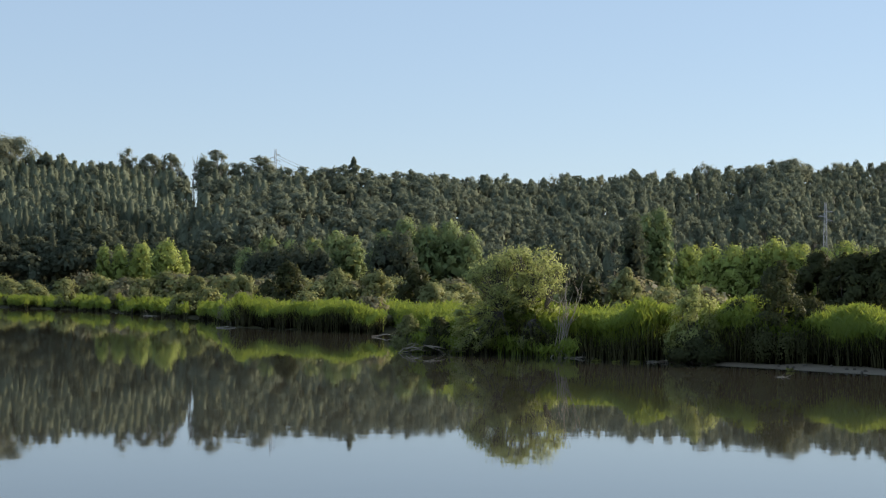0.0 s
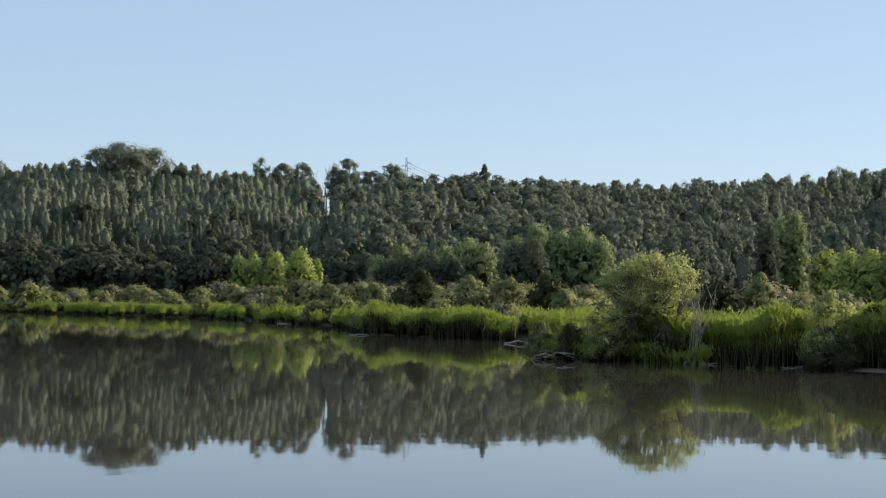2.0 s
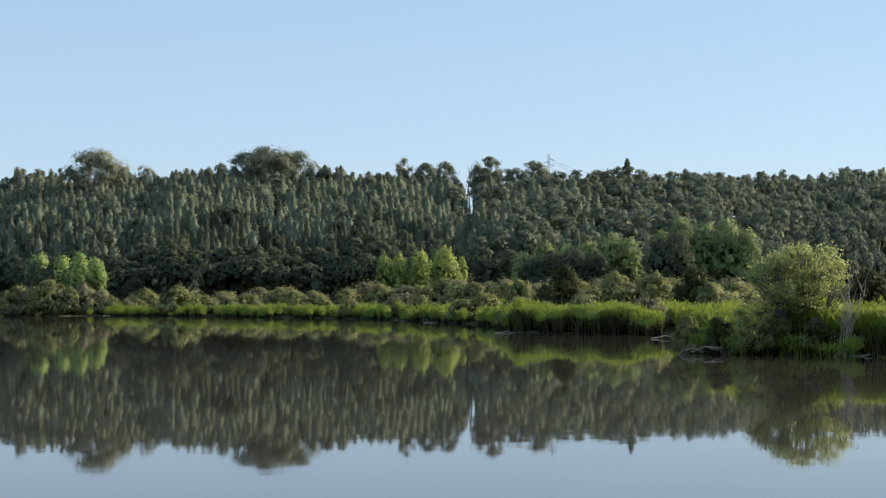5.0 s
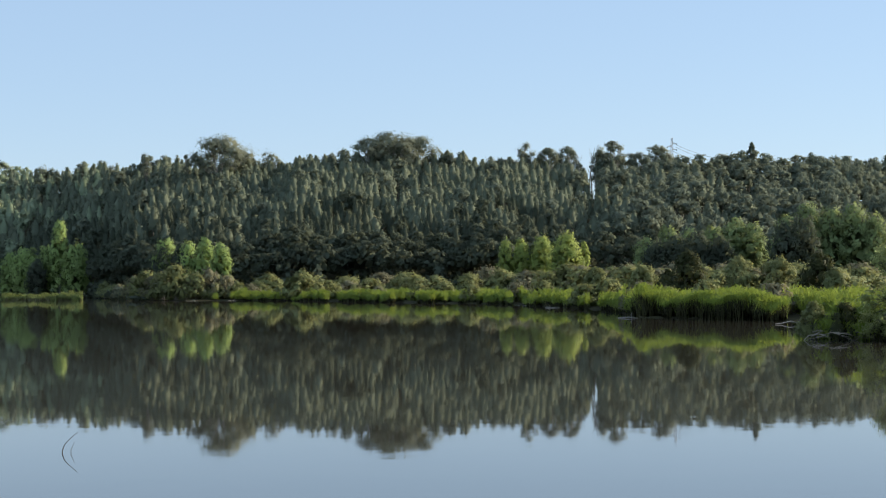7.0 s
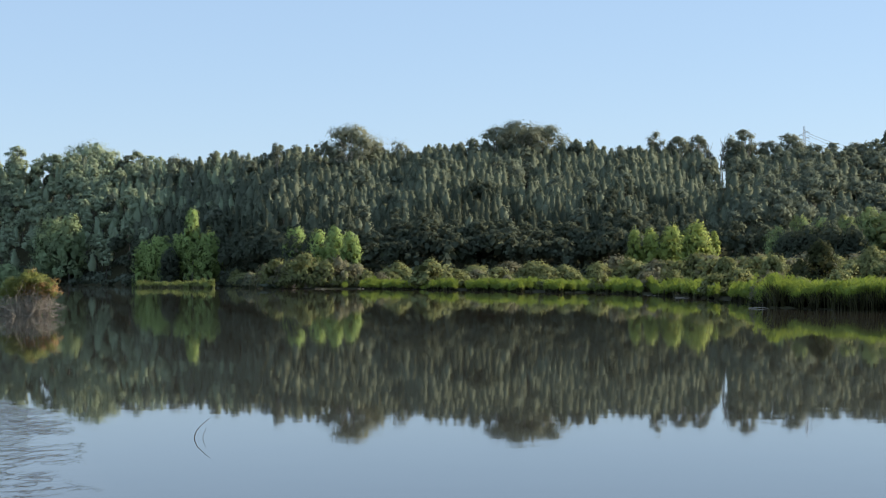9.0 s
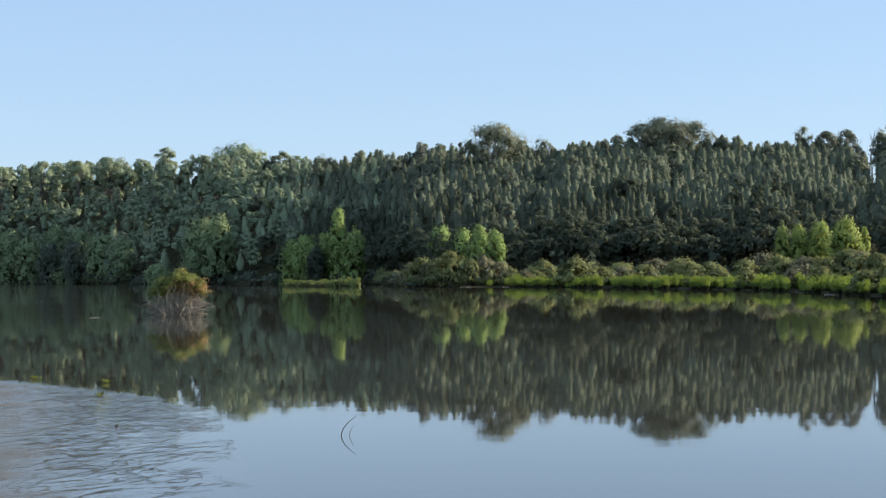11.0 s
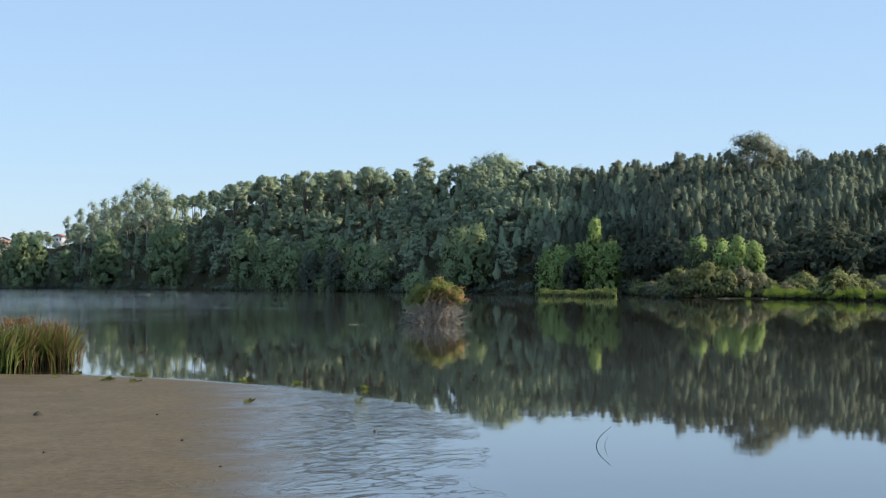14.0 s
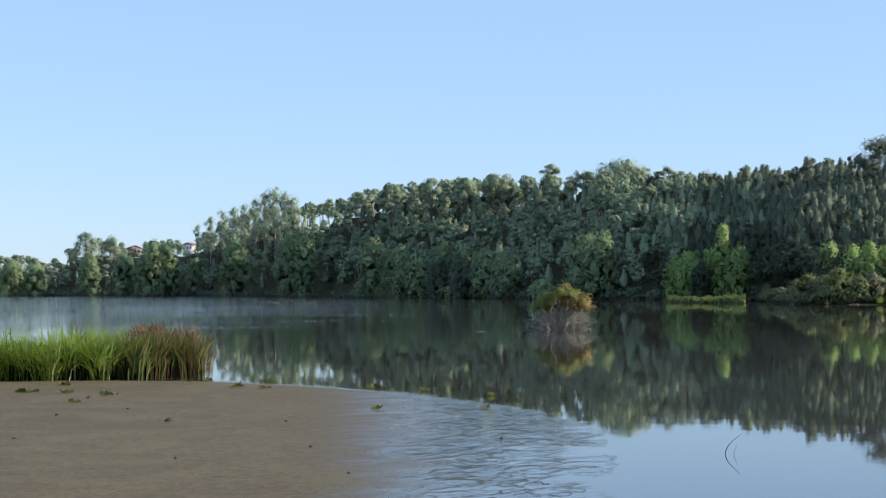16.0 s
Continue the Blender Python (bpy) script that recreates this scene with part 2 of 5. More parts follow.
M_DARKBUSH = foliage("alder_leaves", (0.035, 0.043, 0.019), (0.115, 0.118, 0.046), (0.13, 0.14, 0.04), 0.2, patch=1.2, gloss=0.08)
M_ISLE = foliage("brown_green_leaves", (0.139, 0.156, 0.045), (0.370, 0.396, 0.119), (0.528, 0.528, 0.121), 0.35, patch=1.5)
M_RUST = foliage("withered_leaves", (0.235, 0.145, 0.066), (0.552, 0.350, 0.158), (0.414, 0.242, 0.077), 0.35, patch=1.5)
M_REED = foliage("reed_blades", (0.091, 0.137, 0.024), (0.283, 0.352, 0.066), (0.575, 0.672, 0.088), 0.42, patch=0.35, leaf=0.3)
M_PALEREED = foliage("pale_reed_blades", (0.200, 0.235, 0.070), (0.430, 0.480, 0.170), (0.50, 0.55, 0.14), 0.42, patch=0.35, leaf=0.3)
M_REEDBASE = foliage("pale_reed_stems", (0.221, 0.206, 0.083), (0.414, 0.372, 0.166), (0.30, 0.28, 0.10), 0.25, patch=0.6)
# dark blades that put shade into reed fronts and cattail clumps
M_SHADEBLADE = foliage("shaded_reed_blades", (0.036, 0.036, 0.014), (0.096, 0.086, 0.036), (0.08, 0.07, 0.03), 0.05, patch=0.6, gloss=0.04)
# core inside the reed beds, coloured as the dark green shade there
M_SHADECORE = foliage("shaded_reed_core", (0.058, 0.077, 0.019), (0.150, 0.190, 0.046), (0.12, 0.14, 0.03), 0.05, patch=1.4, gloss=0.04)
M_CATTAIL = foliage("cattail_blades", (0.027, 0.050, 0.007), (0.333, 0.419, 0.068), (0.390, 0.480, 0.053), 0.34, patch=1.6, leaf=0.75, soft_k=0.7)
M_DARKCAT = foliage("dark_cattail_blades", (0.054, 0.086, 0.019), (0.171, 0.211, 0.054), (0.255, 0.300, 0.053), 0.35, patch=1.6, leaf=0.5, soft_k=0.7)
M_DRYREED = foliage("dry_brown_reed", (0.071, 0.038, 0.018), (0.265, 0.144, 0.063), (0.289, 0.160, 0.056), 0.3, patch=0.8, leaf=0.5, soft_k=0.7)
M_HYACINTH = foliage("hyacinth_leaves", (0.095, 0.120, 0.028), (0.480, 0.510, 0.150), (0.55, 0.58, 0.10), 0.4, 0.3, patch=4.0, leaf=0.7, soft_k=0.5)
M_BARK = plain("grey_bark", (0.07, 0.06, 0.05), (0.17, 0.15, 0.12), 2.0)
M_PALEBARK = plain("pale_bark", (0.26, 0.235, 0.20), (0.48, 0.45, 0.40), 2.0)
M_TWIG = plain("bleached_twigs", (0.22, 0.19, 0.15), (0.46, 0.41, 0.34), 4.0)
M_BROWNTWIG = plain("brown_twigs", (0.240, 0.195, 0.145), (0.500, 0.420, 0.320), 4.0)
M_STEEL = plain("galvanised_steel", (0.34, 0.35, 0.36), (0.50, 0.51, 0.52), 1.0, 0.6, 0.1, 0.2)
M_WALL = plain("white_plaster", (0.66, 0.64, 0.60), (0.82, 0.80, 0.76), 0.6)
M_OCHRE = plain("ochre_plaster", (0.36, 0.21, 0.14), (0.50, 0.32, 0.22), 0.6)
M_ROOF = plain("terracotta_tiles", (0.33, 0.13, 0.07), (0.52, 0.24, 0.14), 1.2)
M_CLOD = plain("dark_mud", (0.035, 0.028, 0.020), (0.085, 0.068, 0.048), 5.0)
M_GLASS = plain("dark_panes", (0.03, 0.035, 0.04), (0.06, 0.07, 0.08), 1.0, 0.1, 0.0)


# ---- geometry helpers ----
def spot(az, d, z=0.0):
    a = radians(az)
    return Vector((-d * math.sin(a), d * math.cos(a), z))


class Geo:
    """Gathers quads, each corner with the direction that its tuft faces, and makes one mesh of them."""

    def __init__(self):
        self.v, self.f, self.o, self.n = [], [], [], 0

    def add(self, v, f, o=None):
        self.v.append(np.asarray(v, float).reshape(-1, 3))
        self.f.append(np.asarray(f, int).reshape(-1, 4) + self.n)
        self.o.append(np.zeros((len(self.v[-1]), 3)) if o is None else np.asarray(o, float))
        self.n += len(self.v[-1])
        return self

    def whole(self):
        return np.concatenate(self.v), np.concatenate(self.f), np.concatenate(self.o)

    def moved(self, geo, p, turn, scale):
        c, s = math.cos(turn), math.sin(turn)
        swing = np.array([[c, s, 0], [-s, c, 0], [0, 0, 1]])
        v = (np.asarray(geo[0]) * np.asarray(scale)) @ swing + np.asarray(p)
        return self.add(v, geo[1], geo[2] @ swing if len(geo) > 2 else None)

    def mesh(self, name, mat, smooth=False):
        v, f, o = self.whole()
        me = bpy.data.meshes.new(name)
        me.vertices.add(len(v))
        me.vertices.foreach_set("co", v.ravel())
        me.loops.add(f.size)
        me.loops.foreach_set("vertex_index", f.ravel())
        me.polygons.add(len(f))
        me.polygons.foreach_set("loop_start", np.arange(0, f.size, 4))
        me.update(calc_edges=True)
        me.materials.append(mat)
        if np.abs(o).max() > 0:
            me.attributes.new("outward", "FLOAT_VECTOR", "POINT").data.foreach_set("vector", o.ravel())
        if smooth:
            me.polygons.foreach_set("use_smooth", np.ones(len(f), bool))
        return me


def unit(v):
    return v / np.maximum(np.linalg.norm(v, axis=1, keepdims=True), 1e-9)


def cards(rng, pts, out, size, jitter=0.8, slim=0.6, upright=0.0):
    """Leaves or tufts: a folded rhombus at each point, facing roughly outwards."""
    n = len(pts)
    nrm = unit(out + rng.normal(0, jitter, (n, 3)))
    t = unit(np.cross(nrm, rng.normal(0, 1, (n, 3))))
    if upright:
        t = unit(t * (1 - upright) + np.array([0, 0, upright]))
        nrm = unit(nrm - t * (nrm * t).sum(1, keepdims=True))
    b = np.cross(nrm, t)
    s = (size * rng.uniform(0.6, 1.35, n))[:, None] * 0.5
    v = np.stack([pts + t * s, pts + b * s * slim + nrm * s * 0.25, pts - t * s, pts - b * s * slim + nrm * s * 0.25], 1)
    return v.reshape(-1, 3), np.arange(4 * n).reshape(-1, 4), np.repeat(unit(out + 0.0), 4, 0)


def blob(rng, centre, radii, n, depth=0.35, lump=0.22):
    """Points in the outer part of a lumpy ellipsoid, and their outward directions."""
    d = unit(rng.normal(0, 1, (n, 3)))
    k = rng.normal(0, 1, (3, 3)) * 2.2
    r = 1 + lump * np.sin(d @ k[0] + k[2, 0]) * np.sin(d @ k[1] + k[2, 1])
    r = r * (1 - depth * rng.uniform(0, 1, n) ** 1.6)
    return np.asarray(centre) + d * r[:, None] * np.asarray(radii), d


def inner(rng, centre, radii, n, size):
    """Leaf cards added inside a crown to keep sunlight from passing through, coarser than those outside."""
    p = np.asarray(centre) + unit(rng.normal(0, 1, (n, 3))) * np.asarray(radii) * rng.uniform(0.1, 0.72, (n, 1))
    return cards(rng, p, rng.normal(0, 1, (n, 3)), size, 0.5, 0.9)


def tube(path, radii, sides=5):
    """A tapered branch along a path."""
    path, v, f = [np.asarray(p, float) for p in path], [], []
    for i, p in enumerate(path):
        d = path[min(i + 1, len(path) - 1)] - path[max(i - 1, 0)]
        d = d / max(np.linalg.norm(d), 1e-9)
        a = np.cross(d, (0.3, 1, 0.1) if abs(d[1]) < 0.9 else (1, 0, 0))
        a /= np.linalg.norm(a)
        b = np.cross(d, a)
        for k in range(sides):
            w = 2 * math.pi * k / sides
            v.append(p + (a * math.cos(w) + b * math.sin(w)) * radii[i])
    for i in range(len(path) - 1):
        for k in range(sides):
            j = (k + 1) % sides
            f.append((i * sides + k, i * sides + j, (i + 1) * sides + j, (i + 1) * sides + k))
    return v, f


def bent(rng, a, b, wob, steps=4):
    a, b = np.asarray(a, float), np.asarray(b, float)
    return [a + (b - a) * i / steps + (rng.normal(0, wob, 3) if 0 < i < steps else 0) for i in range(steps + 1)]


def part(name, mesh, parent, label=""):
    ob = new(name, mesh)
    ob.parent = parent
    return tagged(ob, label) if label else ob


def thing(name, place, label, category, group="", turn=0.0, scale=(1, 1, 1)):
    ob = new(name)
    ob.empty_display_size = 0.3
    ob.matrix_world = Matrix.LocRotScale(place, Euler((0, 0, turn)), Vector(scale))
    return tagged(ob, label, category, group)


# ---- the lie of the land: distances and heights by azimuth ----
def line(*pairs):
    az, val = zip(*pairs)
    return lambda a: np.interp(a, az, val)


SHORE = line((-60, 40), (-20, 55), (-14, 59), (-7, 66), (-3.2, 70), (1.4, 73), (1.9, 105), (3.3, 109), (6.6, 118), (7.4, 148), (9, 166),
             (11.2, 202), (14, 222), (19, 282), (21, 285), (22.8, 300), (24, 400), (27, 440), (31, 500), (37, 665), (42, 950), (47, 1150), (60, 1150), (75, 300), (90, 60))
FOOT = line((-60, 330), (-14, 330), (0, 305), (10, 330), (20, 345), (23, 380), (27, 450), (31, 510), (37, 680), (42, 970), (47, 1170), (60, 1170))
CREST = line((-60, 520), (-14, 520), (-7, 470), (0, 430), (10, 430), (20, 445), (25, 510), (30, 580), (37, 760), (42, 1080), (48, 1300), (60, 1300))
CANOPY = line((-60, 225), (-14, 222), (-10.5, 224), (-7, 205), (-3, 196), (0, 194), (3, 206), (5, 206), (8, 208), (11, 213), (13, 220), (15, 228), (18, 212),
              (22, 210), (26, 193), (28, 200), (30, 190), (33, 190), (36, 174), (38.3, 140), (39.5, 138), (41, 112), (42, 84), (43, 78), (45, 80), (46, 62), (46.5, 38), (47.2, 52), (48, 52), (60, 50))
TREE_H = 9.5


def crest_height(a):
    return np.maximum(EYE + (CANOPY(a) + 9) * CREST(a) / 3144.0 - TREE_H, 2.0)


def ground_z(a, d):
    """Height of the ground at azimuth a (degrees) and distance d (metres)."""
    a, d = np.asarray(a, float), np.asarray(d, float)
    s, ft, cr, h = SHORE(a), FOOT(a), CREST(a), crest_height(a)
    edge = np.clip((d - s) / 4.0, -1, 1)
    z = np.where(edge < 0, 0.6 * edge, 0.18 * edge)
    u = np.clip((d - ft) / (cr - ft), 0, 1)
    z = z + h * u ** 0.85
    z = z + 1.3 * np.sin(math.pi * u) * (np.sin(a * 1.15 + 0.7 + 1.2 * u) + 0.6 * np.sin(a * 2.9 + 2.0 * u))      # spurs and gullies
    z = z - np.clip((d - cr) / 600.0, 0, 1) * h * 0.8
    near = np.clip((9.0 - d) / 5.0, 0, 1)
    bar = np.minimum((a - 36.8) * d * math.pi / 180, 53.0 - d)
    z = np.where((d < 54) & (a > 28) & (a < 80), np.maximum(z, np.clip(bar * 0.02 - 0.06, -0.6, -0.012)), z)
    z = np.where(d < 12, -0.6 + 1.4 * near, z)
    bank = np.clip((np.abs(a) - 84) / 12.0, 0, 1)      # dry land behind the camera
    return np.where(d < 70, np.maximum(z, -0.6 + 1.1 * bank), z)


# ---- ground and water ----
AZ = np.concatenate([np.arange(-180, -24, 6.0), np.arange(-24, 60, 0.5), np.arange(60, 180, 6.0)])
RR = np.concatenate([[0.0, 3, 5, 7, 9, 11], np.arange(13, 54, 0.35), np.geomspace(54, 1400, 140), [1600, 2000, 2800, 4500]])


def polar_sheet(name, az, rr, height, mat, label, closed=True):
    A, D = np.meshgrid(az, rr, indexing="ij")
    z = height(A, D)
    v = np.stack([-D * np.sin(np.radians(A)), D * np.cos(np.radians(A)), z], 2).reshape(-1, 3)
    n, m = A.shape
    i, j = np.meshgrid(np.arange(n if closed else n - 1), np.arange(m - 1), indexing="ij")
    k = (i + 1) % n
    f = np.stack([i * m + j, i * m + j + 1, k * m + j + 1, k * m + j], 2).reshape(-1, 4)[:, ::-1]
    me = Geo().add(v, f).mesh(name, mat, True)
    ob = tagged(new(name, me), label, name, kind="structure")
    return ob, A.ravel(), D.ravel()


ground, GA, GD = polar_sheet("ground", AZ, RR, ground_z, M_GROUND, "dark marsh soil rising to a wooded hill")
mud = ground.data.attributes.new("mud", "FLOAT", "POINT")
mud.data.foreach_set("value", np.maximum(np.clip(1 - np.abs(GD - SHORE(GA) - 1) / 6.0, 0, 1) * 0.9 * (GA < -6.4), (GD < 54) * 1.0))

MUD_EDGE = line((27.6, 20.0), (28.2, 24), (29.0, 32), (30, 34), (32, 38), (35.5, 43), (39, 46.5), (42, 49), (46, 50), (60, 50))


def mud_depth(a, d):
    """How far (metres) a place lies inside the shallow silty corner; negative outside."""
    across = (a - 27.8) * d * math.pi / 180
    return np.minimum(across, MUD_EDGE(a) - d)


WAZ = np.concatenate([np.arange(-100, -20, 8.0), np.arange(-20, 26, 1.0), np.arange(26, 50, 0.1), np.arange(50, 100, 5.0)])
WRR = np.concatenate([np.arange(8, 54, 0.4), np.geomspace(54, 1320, 60)])
water, WA, WD = polar_sheet("water", WAZ, WRR, lambda a, d: 0 * a, M_WATER, "still dark pond water with reflections", False)
inside = mud_depth(WA, WD)
att = water.data.attributes.new("silt", "FLOAT", "POINT")
att.data.foreach_set("value", np.clip((WA - 30.6) / 8.5, 0, 1) * np.clip(inside / 1.2, 0, 1))
att = water.data.attributes.new("ruffle", "FLOAT", "POINT")
att.data.foreach_set("value", np.clip((inside + 0.6) / 4.0, 0, 1))
att = water.data.attributes.new("breeze", "FLOAT", "POINT")
att.data.foreach_set("value", np.clip((WD - 70) / 160, 0, 1) * np.clip((WA - 31) / 9, 0, 1) * 0.5)


# ---- trees ----
def puff(rng, geo, centre, radii, n, size, lump=0.22, jitter=0.4, slim=0.7, bias=(0, 0, 0.2), hull=0.0, spread=0.5, upright=0.0, low=0.25, back=9, coarse=0.9):
    """One leafy mass of a crown: coarse sprays behind and n leaf tufts that stand out of it."""
    k = rng.normal(0, 1, (3, 3)) * 2.4
    radii, bias = np.asarray(radii, float), np.asarray(bias, float)

    def swell(d):
        return (1 + lump * np.sin(d @ k[0] + k[2, 0]) * np.sin(d @ k[1] + k[2, 1]))[:, None]
    if hull:
        m = back
        d = unit(rng.normal(0, 1, (m, 3)) + (0, 0, low))
        geo.add(*cards(rng, np.asarray(centre) + d * swell(d) * radii * hull * rng.uniform(0.55, 0.95, (m, 1)), unit(d / radii) + bias, float(radii.mean()) * coarse, 0.45, 0.8))
    d = unit(rng.normal(0, 1, (n, 3)) + (0, 0, low))
    p = np.asarray(centre) + d * swell(d) * radii * rng.uniform(1 - spread, 1 + spread * 0.18, (n, 1))
    geo.add(*cards(rng, p, unit(d / radii) + bias, size, jitter, slim, upright))


def gum_geometry(seed, h=9.5, w=3.0, n=150):
    """Young plantation gum: a bullet-shaped crown over a straight stem."""
    rng = np.random.default_rng(seed)
    lo, k = rng.uniform(0.40, 0.5), rng.uniform(0, 6.28, 3)
    blunt = rng.uniform(0.45, 0.72)

    def girth(z, th):
        return w / 2 * np.clip(1 - z, 0, 1) ** blunt * np.minimum(1, 0.55 + 2.2 * z) * (1 + 0.26 * np.sin(2 * th + k[0] + 8 * z) + 0.26 * np.sin(3 * th + k[1] - 15 * z))
    g = Geo()
    sides, rows = 6, (0.0, 0.3, 0.6, 0.82, 0.95)
    th = np.arange(sides) * 2 * math.pi / sides
    v, o = [], []
    for z in rows:
        r = girth(np.full(sides, z), th) * 0.74
        v.append(np.stack([r * np.cos(th), r * np.sin(th), np.full(sides, h * (lo + (1 - lo) * z))], 1))
        o.append(np.stack([np.cos(th), np.sin(th), np.full(sides, 0.1 + 0.55 * z)], 1))
    f = [(i * sides + j, i * sides + (j + 1) % sides, (i + 1) * sides + (j + 1) % sides, (i + 1) * sides + j) for i in range(len(rows) - 1) for j in range(sides)]
    g.add(np.concatenate(v), f, unit(np.concatenate(o)))
    z = rng.uniform(-0.03, 1, n)
    th = rng.uniform(0, 2 * math.pi, n)
    r = girth(z, th) * rng.uniform(0.8, 1.2, n)
    p = np.stack([r * np.cos(th), r * np.sin(th), h * (lo + (1 - lo) * z) + rng.normal(0, 0.1, n)], 1)
    g.add(*cards(rng, p, np.stack([np.cos(th), np.sin(th), 0.1 + 0.55 * z], 1), 0.42, 0.5, 0.65, 0.15))
    z = rng.uniform(0.84, 1.0, 14)
    p = np.stack([rng.normal(0, 0.3, 14), rng.normal(0, 0.3, 14), h * (lo + (1 - lo) * z)], 1)
    g.add(*cards(rng, p, rng.normal(0, 0.5, (14, 3)) + (0, 0, 0.5), 0.42, 0.3, 0.45, 0.5))
    trunk = tube([(0, 0, -0.5), (rng.normal(0, 0.2), rng.normal(0, 0.2), h * 0.9)], [0.12, 0.03], 3)
    return trunk, g.whole()


def wood_geometry(seed, h=10.5, w=5.4, clumps=11, per=20, size=0.48):
    """Woodland tree: a rounded crown of separate leafy masses."""
    rng = np.random.default_rng(seed)
    g = Geo()
    turn = rng.uniform(0, 6)
    for i in range(clumps):
        u = (i + 0.5) / clumps
        th = i * 2.4 + turn
        rad = w * 0.38 * math.sqrt(u) * rng.uniform(0.8, 1.1)
        top = h * (1.0 - 0.3 * u ** 1.3 * rng.uniform(0.6, 1.25))
        r = w * rng.uniform(0.12, 0.22)
        tall = r * rng.uniform(0.65, 1.05)
        c = np.array([rad * math.cos(th), rad * math.sin(th), top - tall])
        puff(rng, g, c, (r, r, tall), per, size, 0.3, 0.4, 0.7, (0.7 * math.cos(th) * u, 0.7 * math.sin(th) * u, 0.4), 0.85, 0.5)
    puff(rng, g, (0, 0, h * 0.68), (w * 0.38, w * 0.38, h * 0.2), 26, size * 1.1, 0.3, hull=0.9, spread=0.4, low=-0.2, back=16)
    trunk = tube([(0, 0, -0.5), (rng.normal(0, 0.3), rng.normal(0, 0.3), h * 0.75)], [0.24, 0.06], 3)
    return trunk, g.whole()


def old_gum_geometry(seed, h, w, clumps=12, bare=0.5, size=0.42, tall=False):
    """Old gum: forked pale limbs that carry rounded umbrellas of leaves, with sky between."""
    rng = np.random.default_rng(seed)
    wood, leaf = Geo(), Geo()
    fork = np.array([rng.normal(0, 0.3), rng.normal(0, 0.3), h * bare * 0.8])
    stem = bent(rng, (0, 0, -1), (rng.normal(0, 0.4), 0, h * 0.9), 0.2, 5)
    wood.add(*tube(stem, [0.36, 0.3, 0.25, 0.18, 0.12, 0.05], 6))
    clumps = clumps * 2 if tall else int(clumps * 1.8)
    for i in range(clumps):
        th = i * 2.4 + rng.normal(0, 0.5)
        u = (i + 0.5) / clumps
        if tall:
            rad = w * 0.46 * (1 - 0.45 * u) * rng.uniform(0.1, 1)
            r = w * rng.uniform(0.15, 0.27)
            top = h * (bare + (1 - bare) * u)
            flat, n = rng.uniform(0.8, 1.3), 110
        else:
            rad = math.sqrt(u) * w * 0.42
            r = w * rng.uniform(0.13, 0.21)
            top = h - (h * (1 - bare)) * 0.55 * u ** 1.1 * rng.uniform(0.4, 1.2) - rng.uniform(0, 1) ** 3 * 0.18 * h
            flat, n = rng.uniform(0.6, 0.85), 165
        c = np.array([rad * math.cos(th), rad * math.sin(th), top - r * flat])
        puff(rng, leaf, c, (r, r, r * flat), n, size, 0.3, 0.5, 0.65, (0.5 * math.cos(th), 0.5 * math.sin(th), 0.5), 0.7, 0.6 if tall else 0.5, back=6, coarse=0.6)
        a = stem[min(4, 2 + int(2.4 * u))] if tall else fork
        wood.add(*tube(bent(rng, a, c, w * 0.02, 3), [0.12, 0.09, 0.06, 0.03], 3))
    return wood.whole(), leaf.whole()


def poplar_geometry(seed, h, w, n=2400, size=0.5):
    """Broad-leaved tree: a crown of upright leafy masses around its stem."""
    rng = np.random.default_rng(seed)
    g = Geo()
    masses = 34
    turn = rng.uniform(0, 6)
    for i in range(masses):
        th = i * 2.4 + turn
        z = 0.14 + 0.82 * ((i + 0.5) / masses) ** 0.8
        r = w * rng.uniform(0.10, 0.19)
        tall = min(r * rng.uniform(1.0, 1.7), h * 0.2)
        rad = max(0.0, w * 0.52 * math.sqrt(max(0.0, 1 - ((z - 0.42) / 0.6) ** 2)) - r * 0.8) * rng.uniform(0.6, 1.12)
        c = (rad * math.cos(th), rad * math.sin(th), h * z - tall * 0.6)
        puff(rng, g, c, (r, r, tall), n // masses, size, 0.35, 0.5, 0.6, (1.5 * math.cos(th), 1.5 * math.sin(th), 0.1 + 0.35 * z), 0.9, 0.4, back=30, coarse=0.38)
    g.add(*inner(rng, (0, 0, h * 0.46), (w * 0.5, w * 0.5, h * 0.52), 110 + n // 10, max(0.9, w * 0.2)))
    wood = Geo().add(*tube(bent(rng, (0, 0, -0.6), (0, 0, h * 0.8), 0.1), [0.28, 0.24, 0.18, 0.1, 0.04], 6))
    for i in range(6):
        th = i * 1.1
        wood.add(*tube(bent(rng, (0, 0, h * (0.2 + 0.08 * i)), (w * 0.3 * math.cos(th), w * 0.3 * math.sin(th), h * (0.42 + 0.08 * i)), 0.1), [0.12, 0.1, 0.08, 0.05, 0.02], 4))
    return wood.whole(), g.whole()


